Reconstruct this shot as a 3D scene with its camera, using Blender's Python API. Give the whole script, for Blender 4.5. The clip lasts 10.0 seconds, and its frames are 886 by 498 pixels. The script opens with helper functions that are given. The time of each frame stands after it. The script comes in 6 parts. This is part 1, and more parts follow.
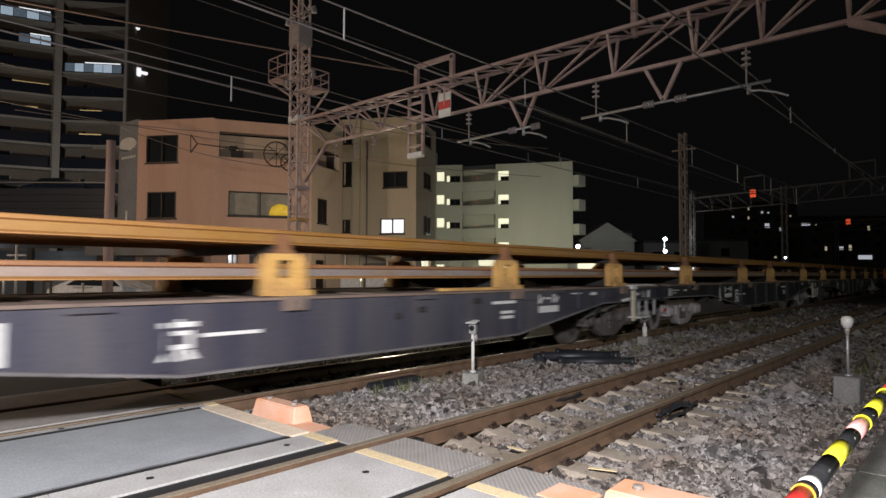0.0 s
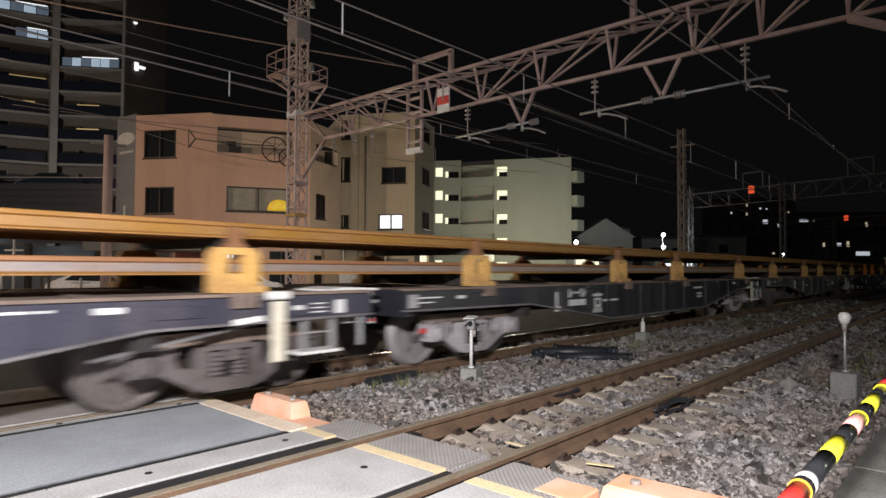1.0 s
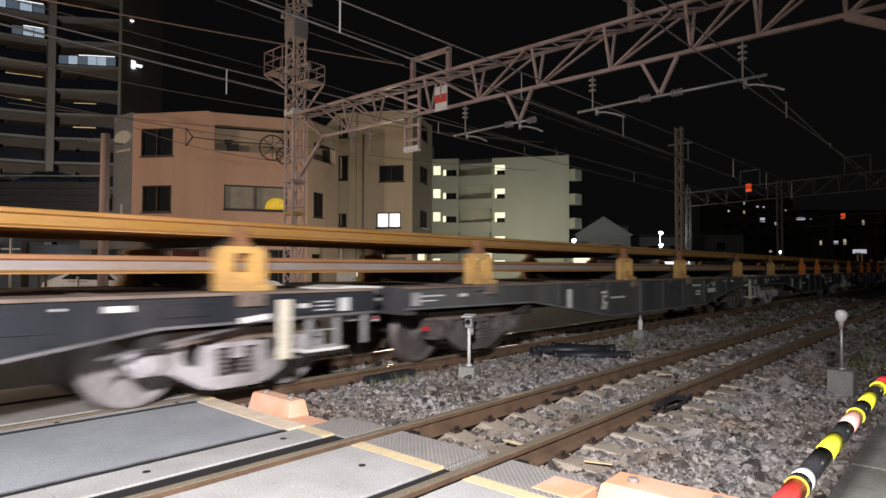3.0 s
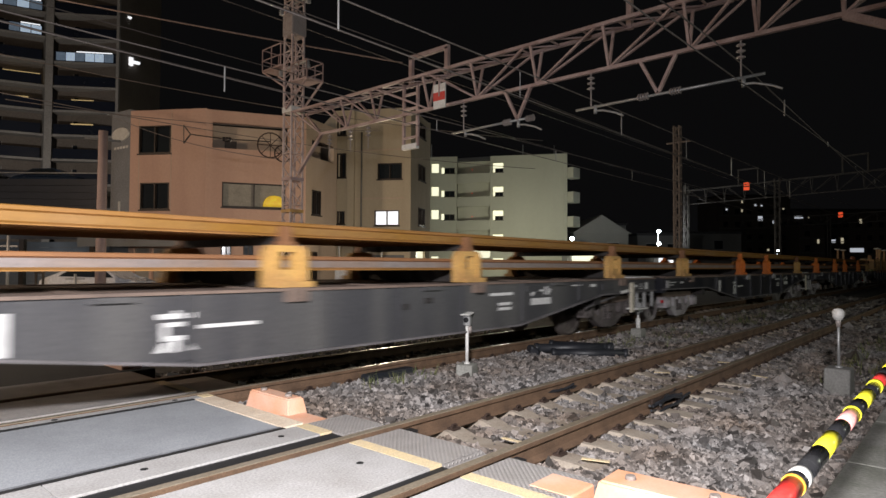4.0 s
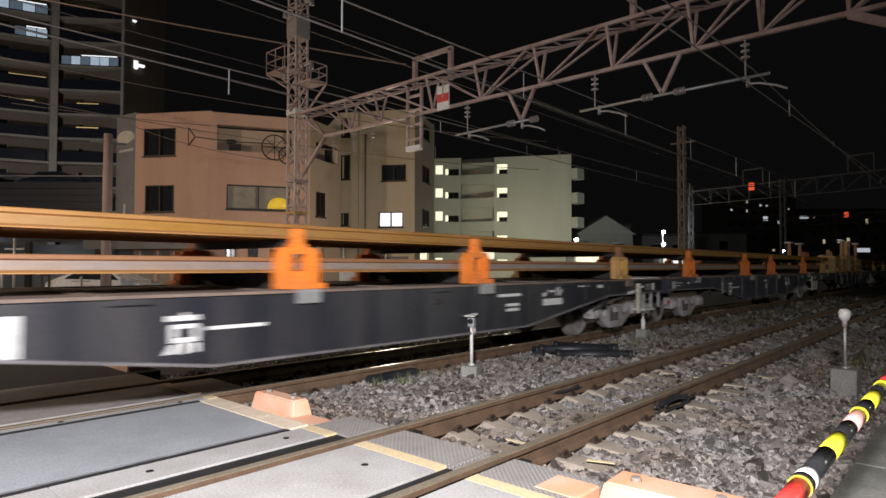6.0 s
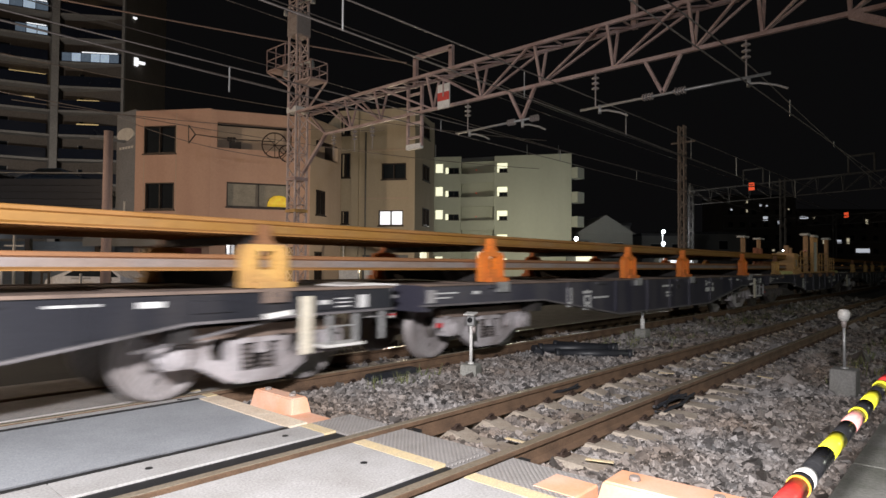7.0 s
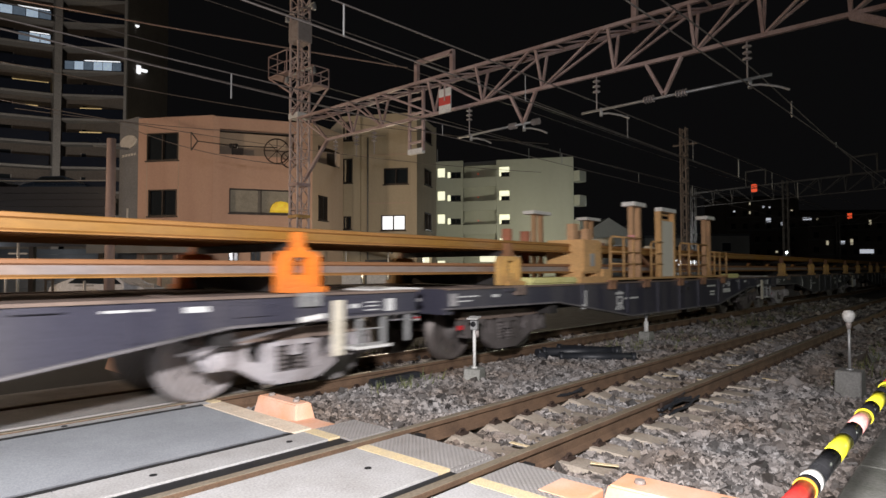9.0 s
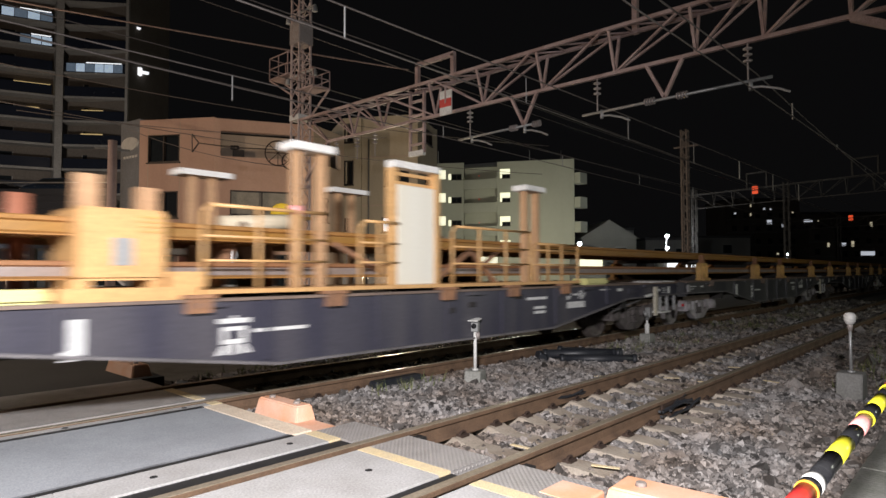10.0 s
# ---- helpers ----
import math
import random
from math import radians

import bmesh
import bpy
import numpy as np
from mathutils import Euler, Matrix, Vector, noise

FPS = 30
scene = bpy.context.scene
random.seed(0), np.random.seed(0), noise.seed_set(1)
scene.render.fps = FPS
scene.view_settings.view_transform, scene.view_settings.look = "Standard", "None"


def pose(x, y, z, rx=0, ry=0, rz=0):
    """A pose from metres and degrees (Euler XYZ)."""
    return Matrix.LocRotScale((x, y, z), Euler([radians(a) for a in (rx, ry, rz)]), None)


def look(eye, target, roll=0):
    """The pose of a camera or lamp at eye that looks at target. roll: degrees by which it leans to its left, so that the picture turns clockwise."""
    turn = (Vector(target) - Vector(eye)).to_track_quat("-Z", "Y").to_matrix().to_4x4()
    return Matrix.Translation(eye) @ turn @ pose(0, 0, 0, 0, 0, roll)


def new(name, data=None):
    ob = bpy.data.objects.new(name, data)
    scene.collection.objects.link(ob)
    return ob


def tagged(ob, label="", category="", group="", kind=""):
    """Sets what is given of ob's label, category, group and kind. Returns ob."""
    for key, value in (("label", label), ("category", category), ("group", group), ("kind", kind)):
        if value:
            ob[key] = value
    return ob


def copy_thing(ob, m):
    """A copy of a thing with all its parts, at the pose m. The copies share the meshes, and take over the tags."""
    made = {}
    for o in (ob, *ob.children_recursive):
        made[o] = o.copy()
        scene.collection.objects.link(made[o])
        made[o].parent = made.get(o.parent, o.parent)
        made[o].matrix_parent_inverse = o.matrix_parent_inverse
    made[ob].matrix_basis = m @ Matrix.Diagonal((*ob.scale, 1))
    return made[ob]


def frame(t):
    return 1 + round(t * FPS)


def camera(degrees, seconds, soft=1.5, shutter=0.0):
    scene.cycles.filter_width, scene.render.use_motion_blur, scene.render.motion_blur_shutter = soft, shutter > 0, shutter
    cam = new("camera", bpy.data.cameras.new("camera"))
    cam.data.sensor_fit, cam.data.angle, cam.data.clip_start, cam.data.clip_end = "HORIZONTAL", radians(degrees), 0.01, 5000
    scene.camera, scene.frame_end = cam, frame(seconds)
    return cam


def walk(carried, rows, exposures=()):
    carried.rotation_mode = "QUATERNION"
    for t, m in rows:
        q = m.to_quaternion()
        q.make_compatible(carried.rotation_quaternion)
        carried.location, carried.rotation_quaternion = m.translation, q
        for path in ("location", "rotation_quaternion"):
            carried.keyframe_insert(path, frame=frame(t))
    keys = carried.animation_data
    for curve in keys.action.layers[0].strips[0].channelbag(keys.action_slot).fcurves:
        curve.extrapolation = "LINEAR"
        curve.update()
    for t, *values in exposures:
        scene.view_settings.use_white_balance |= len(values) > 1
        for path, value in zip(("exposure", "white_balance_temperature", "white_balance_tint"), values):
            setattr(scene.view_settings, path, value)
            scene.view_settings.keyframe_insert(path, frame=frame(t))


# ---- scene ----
# camera at one spot, with the small sway of a held camera
cam = camera(72.6, 10.0, soft=1.5, shutter=0.5)
SWAY = [(0.0, 92.291, -47.774, 0.19), (0.5, 92.07, -47.635, 0.26), (1.0, 91.88, -47.923, 0.27), (1.5, 91.775, -47.888, 0.12),
        (2.0, 91.816, -47.798, 0.02), (2.5, 91.81, -47.95, 0.1), (4.0, 91.526, -48.305, 0.31), (4.5, 91.588, -48.151, 0.1),
        (5.0, 91.688, -47.984, 0.05), (5.5, 91.707, -47.923, 0.05), (7.0, 91.527, -47.925, 0.38), (7.5, 91.539, -47.941, 0.42),
        (8.0, 91.663, -47.903, 0.16), (8.5, 91.782, -47.813, 0.01), (9.0, 91.935, -47.676, -0.1), (9.5, 92.037, -47.618, -0.02),
        (10.0, 92.114, -47.606, -0.08)]
walk(cam, [(t, pose(0, 0, 1.30, rx, 0, rz) @ pose(0, 0, 0, 0, 0, roll)) for t, rx, rz, roll in SWAY], [(0.0, -0.2), (0.4, -0.04), (10.0, -0.04)])

# ---- world and lights: a city night ----
world = bpy.data.worlds.new("night")
scene.world = world
world.use_nodes = True
sky_bg = world.node_tree.nodes["Background"]
sky_bg.inputs[0].default_value = (0.62, 0.6, 0.64, 1)
sky_bg.inputs[1].default_value = 0.005


def lamp(name, at, power, colour, radius=0.15, aim=None, cone=130):
    data = bpy.data.lights.new(name, "SPOT" if aim else "POINT")
    data.energy, data.color, data.shadow_soft_size = power, colour, radius
    ob = new(name, data)
    ob.matrix_basis = look(at, aim) if aim else pose(*at)
    if aim:
        data.spot_size, data.spot_blend = radians(cone), 0.9
    return ob


# the crossing's own floodlight, behind and beside the camera
flood = lamp("crossing_lamp", (-1.3, -0.6, 3.2), 4880, (1.0, 0.97, 0.99), 0.2, aim=(1.85, 3.85, 0.25), cone=122)
# unseen lamp added to lift the ground under and behind the train
lamp("far_side_fill", (-4.0, 9.5, 6.0), 520, (1.0, 0.93, 0.85), 0.25)
# unseen warm lamps added behind the tracks to light the pink and ivory fronts
lamp("pink_front_fill", (-4.0, 27.0, 7.0), 3900, (1.0, 0.74, 0.52), 0.2)
lamp("ivory_front_fill", (18.0, 19.5, 2.4), 950, (1.0, 0.82, 0.6), 0.2)
# unseen lamp added under the parking deck to brighten its shutters
lamp("garage_fill", (7.5, 44.5, 2.4), 160, (0.9, 0.95, 1.0), 0.2)
# unseen lamp behind the deck, added to brighten the tower front
lamp("tower_fill", (9.0, 58.0, 7.0), 3900, (0.98, 0.92, 0.86), 0.3)
# lamp out of view on the near side, added to brighten the far wagons
lamp("far_wagon_fill", (20.0, -8.0, 3.6), 800, (0.95, 1.0, 0.85), 0.3)
# unseen lamp low behind the train, added to light the cream block
lamp("apartment_fill", (46.0, 33.0, 2.6), 1650, (1.0, 0.97, 0.76), 0.3)

lamp("street_lamp_light", (48.5, 27.5, 3.9), 420, (0.92, 0.97, 1.0), 0.2)
lamp("street_lamp_light_far", (58.7, 23.5, 4.9), 420, (0.92, 0.97, 1.0), 0.2)

# ---- materials ----


def mat(name, base, rough=0.6, metal=0.0, second=None, scale=6.0, fine=60.0, bump=0.2, mix=0.5, vary=0.0, island=False, glow=0.0, grain_by=0.6, streak=False):
    """Base colour broken by two scales of noise, fine relief, roughness that varies with both."""
    m = bpy.data.materials.new(name)
    m.use_nodes = True
    nt = m.node_tree
    n, link = nt.nodes, nt.links.new
    bsdf = n["Principled BSDF"]
    second = second or tuple(c * 0.55 for c in base)
    co = n.new("ShaderNodeTexCoord")
    big = n.new("ShaderNodeTexNoise")
    big.inputs["Scale"].default_value, big.inputs["Detail"].default_value = scale, 6
    small = n.new("ShaderNodeTexNoise")
    small.inputs["Scale"].default_value, small.inputs["Detail"].default_value = fine, 3
    if streak:
        lie = n.new("ShaderNodeMapping")
        lie.inputs["Scale"].default_value = (1.0, 1.0, 0.12)
        link(co.outputs["Object"], lie.inputs["Vector"])
        link(lie.outputs[0], big.inputs["Vector"])
    else:
        link(co.outputs["Object"], big.inputs["Vector"])
    link(co.outputs["Object"], small.inputs["Vector"])
    ramp = n.new("ShaderNodeMapRange")
    ramp.inputs[1].default_value, ramp.inputs[2].default_value, ramp.inputs[4].default_value = 0.4, 0.72, mix
    link(big.outputs["Fac"], ramp.inputs[0])
    col = n.new("ShaderNodeMix")
    col.data_type = "RGBA"
    col.inputs[6].default_value, col.inputs[7].default_value = (*base, 1), (*second, 1)
    link(ramp.outputs[0], col.inputs[0])
    grain = n.new("ShaderNodeMix")
    grain.data_type, grain.blend_type = "RGBA", "MULTIPLY"
    grain.inputs[0].default_value = grain_by
    tone = n.new("ShaderNodeMapRange")
    tone.inputs[1].default_value, tone.inputs[2].default_value, tone.inputs[3].default_value, tone.inputs[4].default_value = 0.3, 0.7, 0.62, 1.25
    link(small.outputs["Fac"], tone.inputs[0])
    link(col.outputs[2], grain.inputs[6])
    link(tone.outputs[0], grain.inputs[7])
    out = grain.outputs[2]
    if vary:
        src = n.new("ShaderNodeNewGeometry") if island else n.new("ShaderNodeObjectInfo")
        rnd = src.outputs["Random Per Island"] if island else src.outputs["Random"]
        vr = n.new("ShaderNodeMapRange")
        vr.inputs[3].default_value, vr.inputs[4].default_value = 1 - vary, 1 + vary
        link(rnd, vr.inputs[0])
        mul = n.new("ShaderNodeMix")
        mul.data_type, mul.blend_type = "RGBA", "MULTIPLY"
        mul.inputs[0].default_value = 1
        link(out, mul.inputs[6])
        link(vr.outputs[0], mul.inputs[7])
        out = mul.outputs[2]
    link(out, bsdf.inputs["Base Color"])
    rr = n.new("ShaderNodeMapRange")
    rr.inputs[3].default_value, rr.inputs[4].default_value = max(0.03, rough - 0.15), min(1, rough + 0.12)
    link(big.outputs["Fac"], rr.inputs[0])
    link(rr.outputs[0], bsdf.inputs["Roughness"])
    bsdf.inputs["Metallic"].default_value = metal
    if bump:
        bp = n.new("ShaderNodeBump")
        bp.inputs["Strength"].default_value, bp.inputs["Distance"].default_value = bump, 0.01
        link(small.outputs["Fac"], bp.inputs["Height"])
        link(bp.outputs[0], bsdf.inputs["Normal"])
    if glow:
        bsdf.inputs["Emission Color"].default_value = (*base, 1)
        bsdf.inputs["Emission Strength"].default_value = glow
    return m


def stud_mat(name, base, second):
    """Steel plate with rows of raised studs, worn pale on top."""
    m = mat(name, base, 0.5, 0.25, second, 5, 80, 0.15, 0.7)
    nt = m.node_tree
    n, link = nt.nodes, nt.links.new
    co = n.new("ShaderNodeTexCoord")
    vec = n.new("ShaderNodeMapping")
    vec.inputs["Scale"].default_value = (36, 36, 36)
    vec.inputs["Rotation"].default_value = (0, 0, radians(45))
    link(co.outputs["Object"], vec.inputs["Vector"])
    vor = n.new("ShaderNodeTexVoronoi")
    vor.inputs["Randomness"].default_value = 0.0
    vor.inputs["Scale"].default_value = 1.0
    link(vec.outputs[0], vor.inputs["Vector"])
    rise = n.new("ShaderNodeMapRange")
    rise.interpolation_type = "SMOOTHSTEP"
    rise.inputs[1].default_value, rise.inputs[2].default_value = 0.42, 0.22
    link(vor.outputs["Distance"], rise.inputs[0])
    bp = n.new("ShaderNodeBump")
    bp.inputs["Strength"].default_value, bp.inputs["Distance"].default_value = 0.9, 0.006
    link(rise.outputs[0], bp.inputs["Height"])
    bsdf = n["Principled BSDF"]
    link(bp.outputs[0], bsdf.inputs["Normal"])
    old = bsdf.inputs["Base Color"].links[0].from_socket
    mx = n.new("ShaderNodeMix")
    mx.data_type = "RGBA"
    mx.inputs[7].default_value = (*(min(1, c * 1.25) for c in base), 1)
    link(old, mx.inputs[6])
    half = n.new("ShaderNodeMath")
    half.operation = "MULTIPLY"
    half.inputs[1].default_value = 0.55
    link(rise.outputs[0], half.inputs[0])
    link(half.outputs[0], mx.inputs[0])
    link(mx.outputs[2], bsdf.inputs["Base Color"])
    return m


def glass(name, tint=(0.02, 0.025, 0.03)):
    m = mat(name, tint, 0.08, 0.0, None, 3, 20, 0.02, 0.3)
    return m


GROUND = mat("dark_gravel_ground", (0.10, 0.09, 0.08), 0.95, 0, (0.05, 0.045, 0.035), 2.5, 38, 1.0, 0.8)
STONE = mat("ballast_stone", (0.195, 0.182, 0.176), 0.52, 0, (0.135, 0.097, 0.07), 0.9, 70, 0.5, 0.9, 0.8, True)
ASPHALT = mat("worn_asphalt", (0.335, 0.35, 0.372), 0.85, 0, (0.26, 0.272, 0.29), 1.6, 90, 0.35, 0.9, grain_by=0.5)
ROAD_DARK = mat("road_asphalt", (0.06, 0.06, 0.062), 0.9, 0, (0.04, 0.04, 0.04), 0.7, 120, 0.3)
PANEL = mat("pale_crossing_panel", (0.42, 0.41, 0.405), 0.8, 0, (0.29, 0.275, 0.26), 2.4, 65, 0.35, 0.7, 0.06)
RUBBER = mat("black_flangeway_rubber", (0.010, 0.010, 0.011), 0.7, 0, (0.022, 0.02, 0.018), 3, 60, 0.2)
STUD = stud_mat("studded_plate", (0.42, 0.395, 0.38), (0.31, 0.285, 0.265))
YELLOW_PAINT = mat("worn_yellow_road_paint", (0.70, 0.56, 0.33), 0.75, 0, (0.58, 0.48, 0.34), 9, 90, 0.3, 0.8)
RAIL_HEAD = mat("polished_rail_head", (0.40, 0.34, 0.26), 0.38, 0.45, (0.30, 0.24, 0.16), 3, 40, 0.08, 0.7)
RAIL_RUST = mat("rusty_rail_web", (0.165, 0.10, 0.06), 0.8, 0.1, (0.06, 0.035, 0.022), 4, 70, 0.4, 0.7)
SLEEPER = mat("grey_concrete_sleeper", (0.38, 0.325, 0.265), 0.9, 0, (0.22, 0.165, 0.12), 3, 60, 0.5, 0.9, 0.12)
CLIP = mat("dark_rusty_clip", (0.05, 0.03, 0.022), 0.8, 0.3)
CONCRETE = mat("weathered_concrete", (0.21, 0.205, 0.195), 0.9, 0, (0.15, 0.145, 0.13), 2.2, 50, 0.5, 0.8)
CONCRETE_DARK = mat("stained_concrete_trough", (0.30, 0.295, 0.27), 0.9, 0, (0.15, 0.155, 0.125), 2.6, 40, 0.6, 0.9)
ORANGE_PLASTIC = mat("faded_orange_block", (0.80, 0.50, 0.37), 0.6, 0, (0.74, 0.34, 0.17), 3.0, 60, 0.05, 0.9, grain_by=0.2)
GALV = mat("galvanised_steel", (0.42, 0.42, 0.42), 0.5, 0.5, (0.3, 0.3, 0.29), 5, 60, 0.15)
GANTRY = mat("pinkish_grey_painted_steel", (0.45, 0.335, 0.315), 0.6, 0.1, (0.25, 0.155, 0.135), 2.2, 45, 0.2, 0.8)
# night dimness put into the colour, so the far portals and masts stay faint
FAR_STEEL = mat("dimmed_far_steel", (0.10, 0.092, 0.09), 0.75, 0.1, (0.06, 0.055, 0.05), 2.2, 45, 0.2, 0.8)
WHITE_PAINT = mat("dirty_white_paint", (0.74, 0.73, 0.70), 0.55, 0, (0.5, 0.48, 0.45), 4, 40, 0.1, 0.5)
RED_PAINT = mat("red_paint", (0.60, 0.035, 0.03), 0.45, 0, (0.42, 0.03, 0.03), 6, 50, 0.1)
BLACK_PAINT = mat("glossy_black_sleeve", (0.012, 0.012, 0.014), 0.25, 0, (0.03, 0.03, 0.03), 6, 50, 0.05)
YELLOW_BAR = mat("bright_yellow_sleeve", (0.78, 0.72, 0.035), 0.35, 0, (0.66, 0.58, 0.04), 6, 50, 0.05)
PINK_BAR = mat("reflective_pale_red_sleeve", (0.80, 0.36, 0.33), 0.35, 0, (0.7, 0.28, 0.26), 6, 50, 0.05)
ORANGE_BAR = mat("orange_ring", (0.8, 0.42, 0.05), 0.4)
CERAMIC = mat("brown_white_insulator", (0.38, 0.33, 0.31), 0.3)
WIRE = mat("weathered_copper_wire", (0.19, 0.165, 0.155), 0.55, 0.2, None, 4, 40, 0)
CABLE = mat("brown_feeder_cable", (0.26, 0.19, 0.17), 0.7, 0.0, None, 4, 40, 0)
BLACK_RUBBER = mat("black_tube_rubber", (0.018, 0.02, 0.025), 0.5, 0, (0.035, 0.035, 0.04), 5, 50, 0.2)
# train
WAGON = mat("dark_blue_grey_wagon_paint", (0.045, 0.044, 0.062), 0.36, 0.0, (0.080, 0.075, 0.084), 2.2, 35, 0.12, 0.9, streak=True)
WAGON_GREY = mat("dusty_grey_wagon_paint", (0.054, 0.054, 0.059), 0.40, 0.0, (0.105, 0.102, 0.099), 1.8, 35, 0.12, 0.9, streak=True)
WAGON_BLACK = mat("blackened_wagon_paint", (0.020, 0.021, 0.027), 0.38, 0.0, (0.046, 0.043, 0.045), 2.2, 35, 0.12, 0.9, streak=True)
DUSTY = mat("dusty_grey_flange", (0.15, 0.14, 0.145), 0.75, 0.0, (0.06, 0.055, 0.055), 1.6, 30, 0.2, 0.8)
CREAM_POST = mat("yellowed_white_paint", (0.66, 0.61, 0.50), 0.6, 0, (0.5, 0.44, 0.34), 3, 40, 0.1, 0.6)
PALE_GREY = mat("scuffed_pale_grey_paint", (0.38, 0.37, 0.37), 0.6, 0.0, (0.24, 0.23, 0.23), 5, 40, 0.15, 0.8)
DECK = mat("rusty_brown_deck", (0.20, 0.145, 0.115), 0.85, 0, (0.11, 0.082, 0.07), 1.8, 30, 0.3, 0.9)
BOGIE = mat("pale_grey_bogie_casting", (0.46, 0.435, 0.45), 0.65, 0.1, (0.15, 0.12, 0.11), 2.0, 30, 0.25, 0.9, grain_by=0.4)
UNDER = mat("black_underframe", (0.022, 0.02, 0.02), 0.75, 0.1, (0.05, 0.04, 0.035), 3, 40, 0.2)
WHEEL_RIM = mat("pale_worn_wheel_rim", (0.32, 0.295, 0.295), 0.55, 0.2, (0.18, 0.155, 0.145), 2.5, 30, 0.15, 0.6, grain_by=0.3)
WHEEL_PLATE = mat("grimy_wheel_plate", (0.13, 0.115, 0.11), 0.7, 0.2, (0.06, 0.05, 0.045), 4, 40, 0.2)
MAST_PAINT = mat("pale_weathered_mast_paint", (0.62, 0.51, 0.48), 0.6, 0.1, (0.36, 0.25, 0.22), 2.2, 45, 0.2, 0.8)
WHEEL = mat("grey_worn_wheel_steel", (0.17, 0.15, 0.14), 0.5, 0.5, (0.13, 0.10, 0.09), 4, 40, 0.2)
STAND_Y = mat("chipped_yellow_stand", (0.60, 0.36, 0.115), 0.55, 0, (0.36, 0.20, 0.09), 3.2, 40, 0.2, 0.7)
POST_TAN = mat("tan_lamp_post", (0.47, 0.28, 0.15), 0.6, 0, (0.38, 0.22, 0.12), 2.4, 35, 0.1, 0.7)
RUST_GEAR = mat("rusty_brown_gear", (0.33, 0.17, 0.09), 0.75, 0.1, (0.16, 0.09, 0.06), 3.0, 40, 0.3, 0.9)
STACK_RED = mat("dull_red_stack", (0.42, 0.16, 0.09), 0.6, 0, (0.3, 0.12, 0.08), 3, 35, 0.1)
STAND_O = mat("bright_orange_stand", (0.80, 0.22, 0.03), 0.5, 0, (0.55, 0.17, 0.05), 3.2, 40, 0.2, 0.6)
LOAD_RAIL = mat("new_rail_orange_rust", (0.29, 0.145, 0.026), 0.6, 0.2, (0.27, 0.17, 0.09), 0.8, 30, 0.15, 0.65)
LOAD_HEAD = mat("new_rail_brown_head", (0.30, 0.14, 0.06), 0.55, 0.2, (0.22, 0.11, 0.06), 1.2, 30, 0.15, 0.8)
LOAD_FOOT = mat("new_rail_orange_foot", (0.29, 0.14, 0.03), 0.6, 0.2, (0.40, 0.2, 0.08), 1.2, 30, 0.15, 0.8)
LOAD_RAIL_LOW = mat("new_rail_grey_web", (0.25, 0.215, 0.205), 0.55, 0.25, (0.26, 0.17, 0.11), 1.2, 30, 0.15, 0.8)
MACHINE_Y = mat("warm_yellow_machine_paint", (0.60, 0.355, 0.15), 0.5, 0, (0.47, 0.265, 0.11), 2.4, 35, 0.12, 0.6)
DRUM = mat("dirty_cream_drum_paint", (0.60, 0.52, 0.38), 0.6, 0, (0.42, 0.32, 0.2), 2.5, 40, 0.1)
LEMON = mat("lemon_yellow_padding", (0.66, 0.63, 0.28), 0.6, 0, (0.58, 0.52, 0.18), 3, 40, 0.1)
MARK = mat("white_stencil_paint", (0.66, 0.66, 0.65), 0.6, 0, (0.45, 0.45, 0.44), 14, 60, 0.05, 0.6)
TAIL_RED = mat("red_reflector", (0.6, 0.03, 0.04), 0.25)
# buildings
PINK = mat("pink_render_wall", (0.56, 0.37, 0.29), 0.9, 0, (0.47, 0.30, 0.235), 0.9, 9, 0.03, 0.7, grain_by=0.12, streak=True)
PINK_PALE = mat("pale_render_wall", (0.52, 0.42, 0.33), 0.9, 0, (0.44, 0.34, 0.27), 0.9, 9, 0.03, 0.7, grain_by=0.12, streak=True)
GREY_WALL = mat("grey_sign_wall", (0.25, 0.26, 0.28), 0.8, 0, (0.19, 0.2, 0.22), 0.8, 14, 0.2)
IVORY = mat("ivory_render_wall", (0.50, 0.43, 0.32), 0.9, 0, (0.40, 0.34, 0.26), 0.9, 9, 0.03, 0.8, grain_by=0.12, streak=True)
CREAM = mat("cream_apartment_wall", (0.54, 0.54, 0.44), 0.9, 0, (0.48, 0.475, 0.38), 0.5, 2.5, 0.0, 0.6, grain_by=0.06, streak=True)
TOWER = mat("dark_tower_wall", (0.17, 0.145, 0.125), 0.9, 0, (0.12, 0.105, 0.09), 0.4, 8, 0.15)
TOWER_FIN = mat("pale_tower_fin", (0.34, 0.32, 0.30), 0.9, 0, (0.22, 0.21, 0.2), 0.4, 8, 0.15)
FAR_WALL = mat("far_house_wall", (0.22, 0.22, 0.21), 0.9, 0, (0.17, 0.17, 0.17), 0.4, 8, 0, grain_by=0.1)
POLE_STEEL = mat("weathered_brown_pole", (0.24, 0.20, 0.18), 0.8, 0, (0.17, 0.13, 0.11), 2, 20, 0.1)
LIT_COOL_DIM = mat("dim_cool_window", (0.18, 0.24, 0.32), 0.5, 0, (0.08, 0.11, 0.16), 1.2, 5, 0, 0.7, glow=0.3)
ROOF = mat("dark_roof", (0.07, 0.07, 0.075), 0.8, 0, (0.045, 0.045, 0.05), 0.8, 14, 0.2)
FRAME = mat("dark_bronze_frame", (0.045, 0.035, 0.03), 0.5, 0.3)
PANE = glass("dark_window_glass")
BALCONY_GLASS = mat("dark_blue_balcony_glass", (0.018, 0.022, 0.035), 0.25, 0, (0.01, 0.012, 0.02), 0.6, 4, 0, grain_by=0.1)
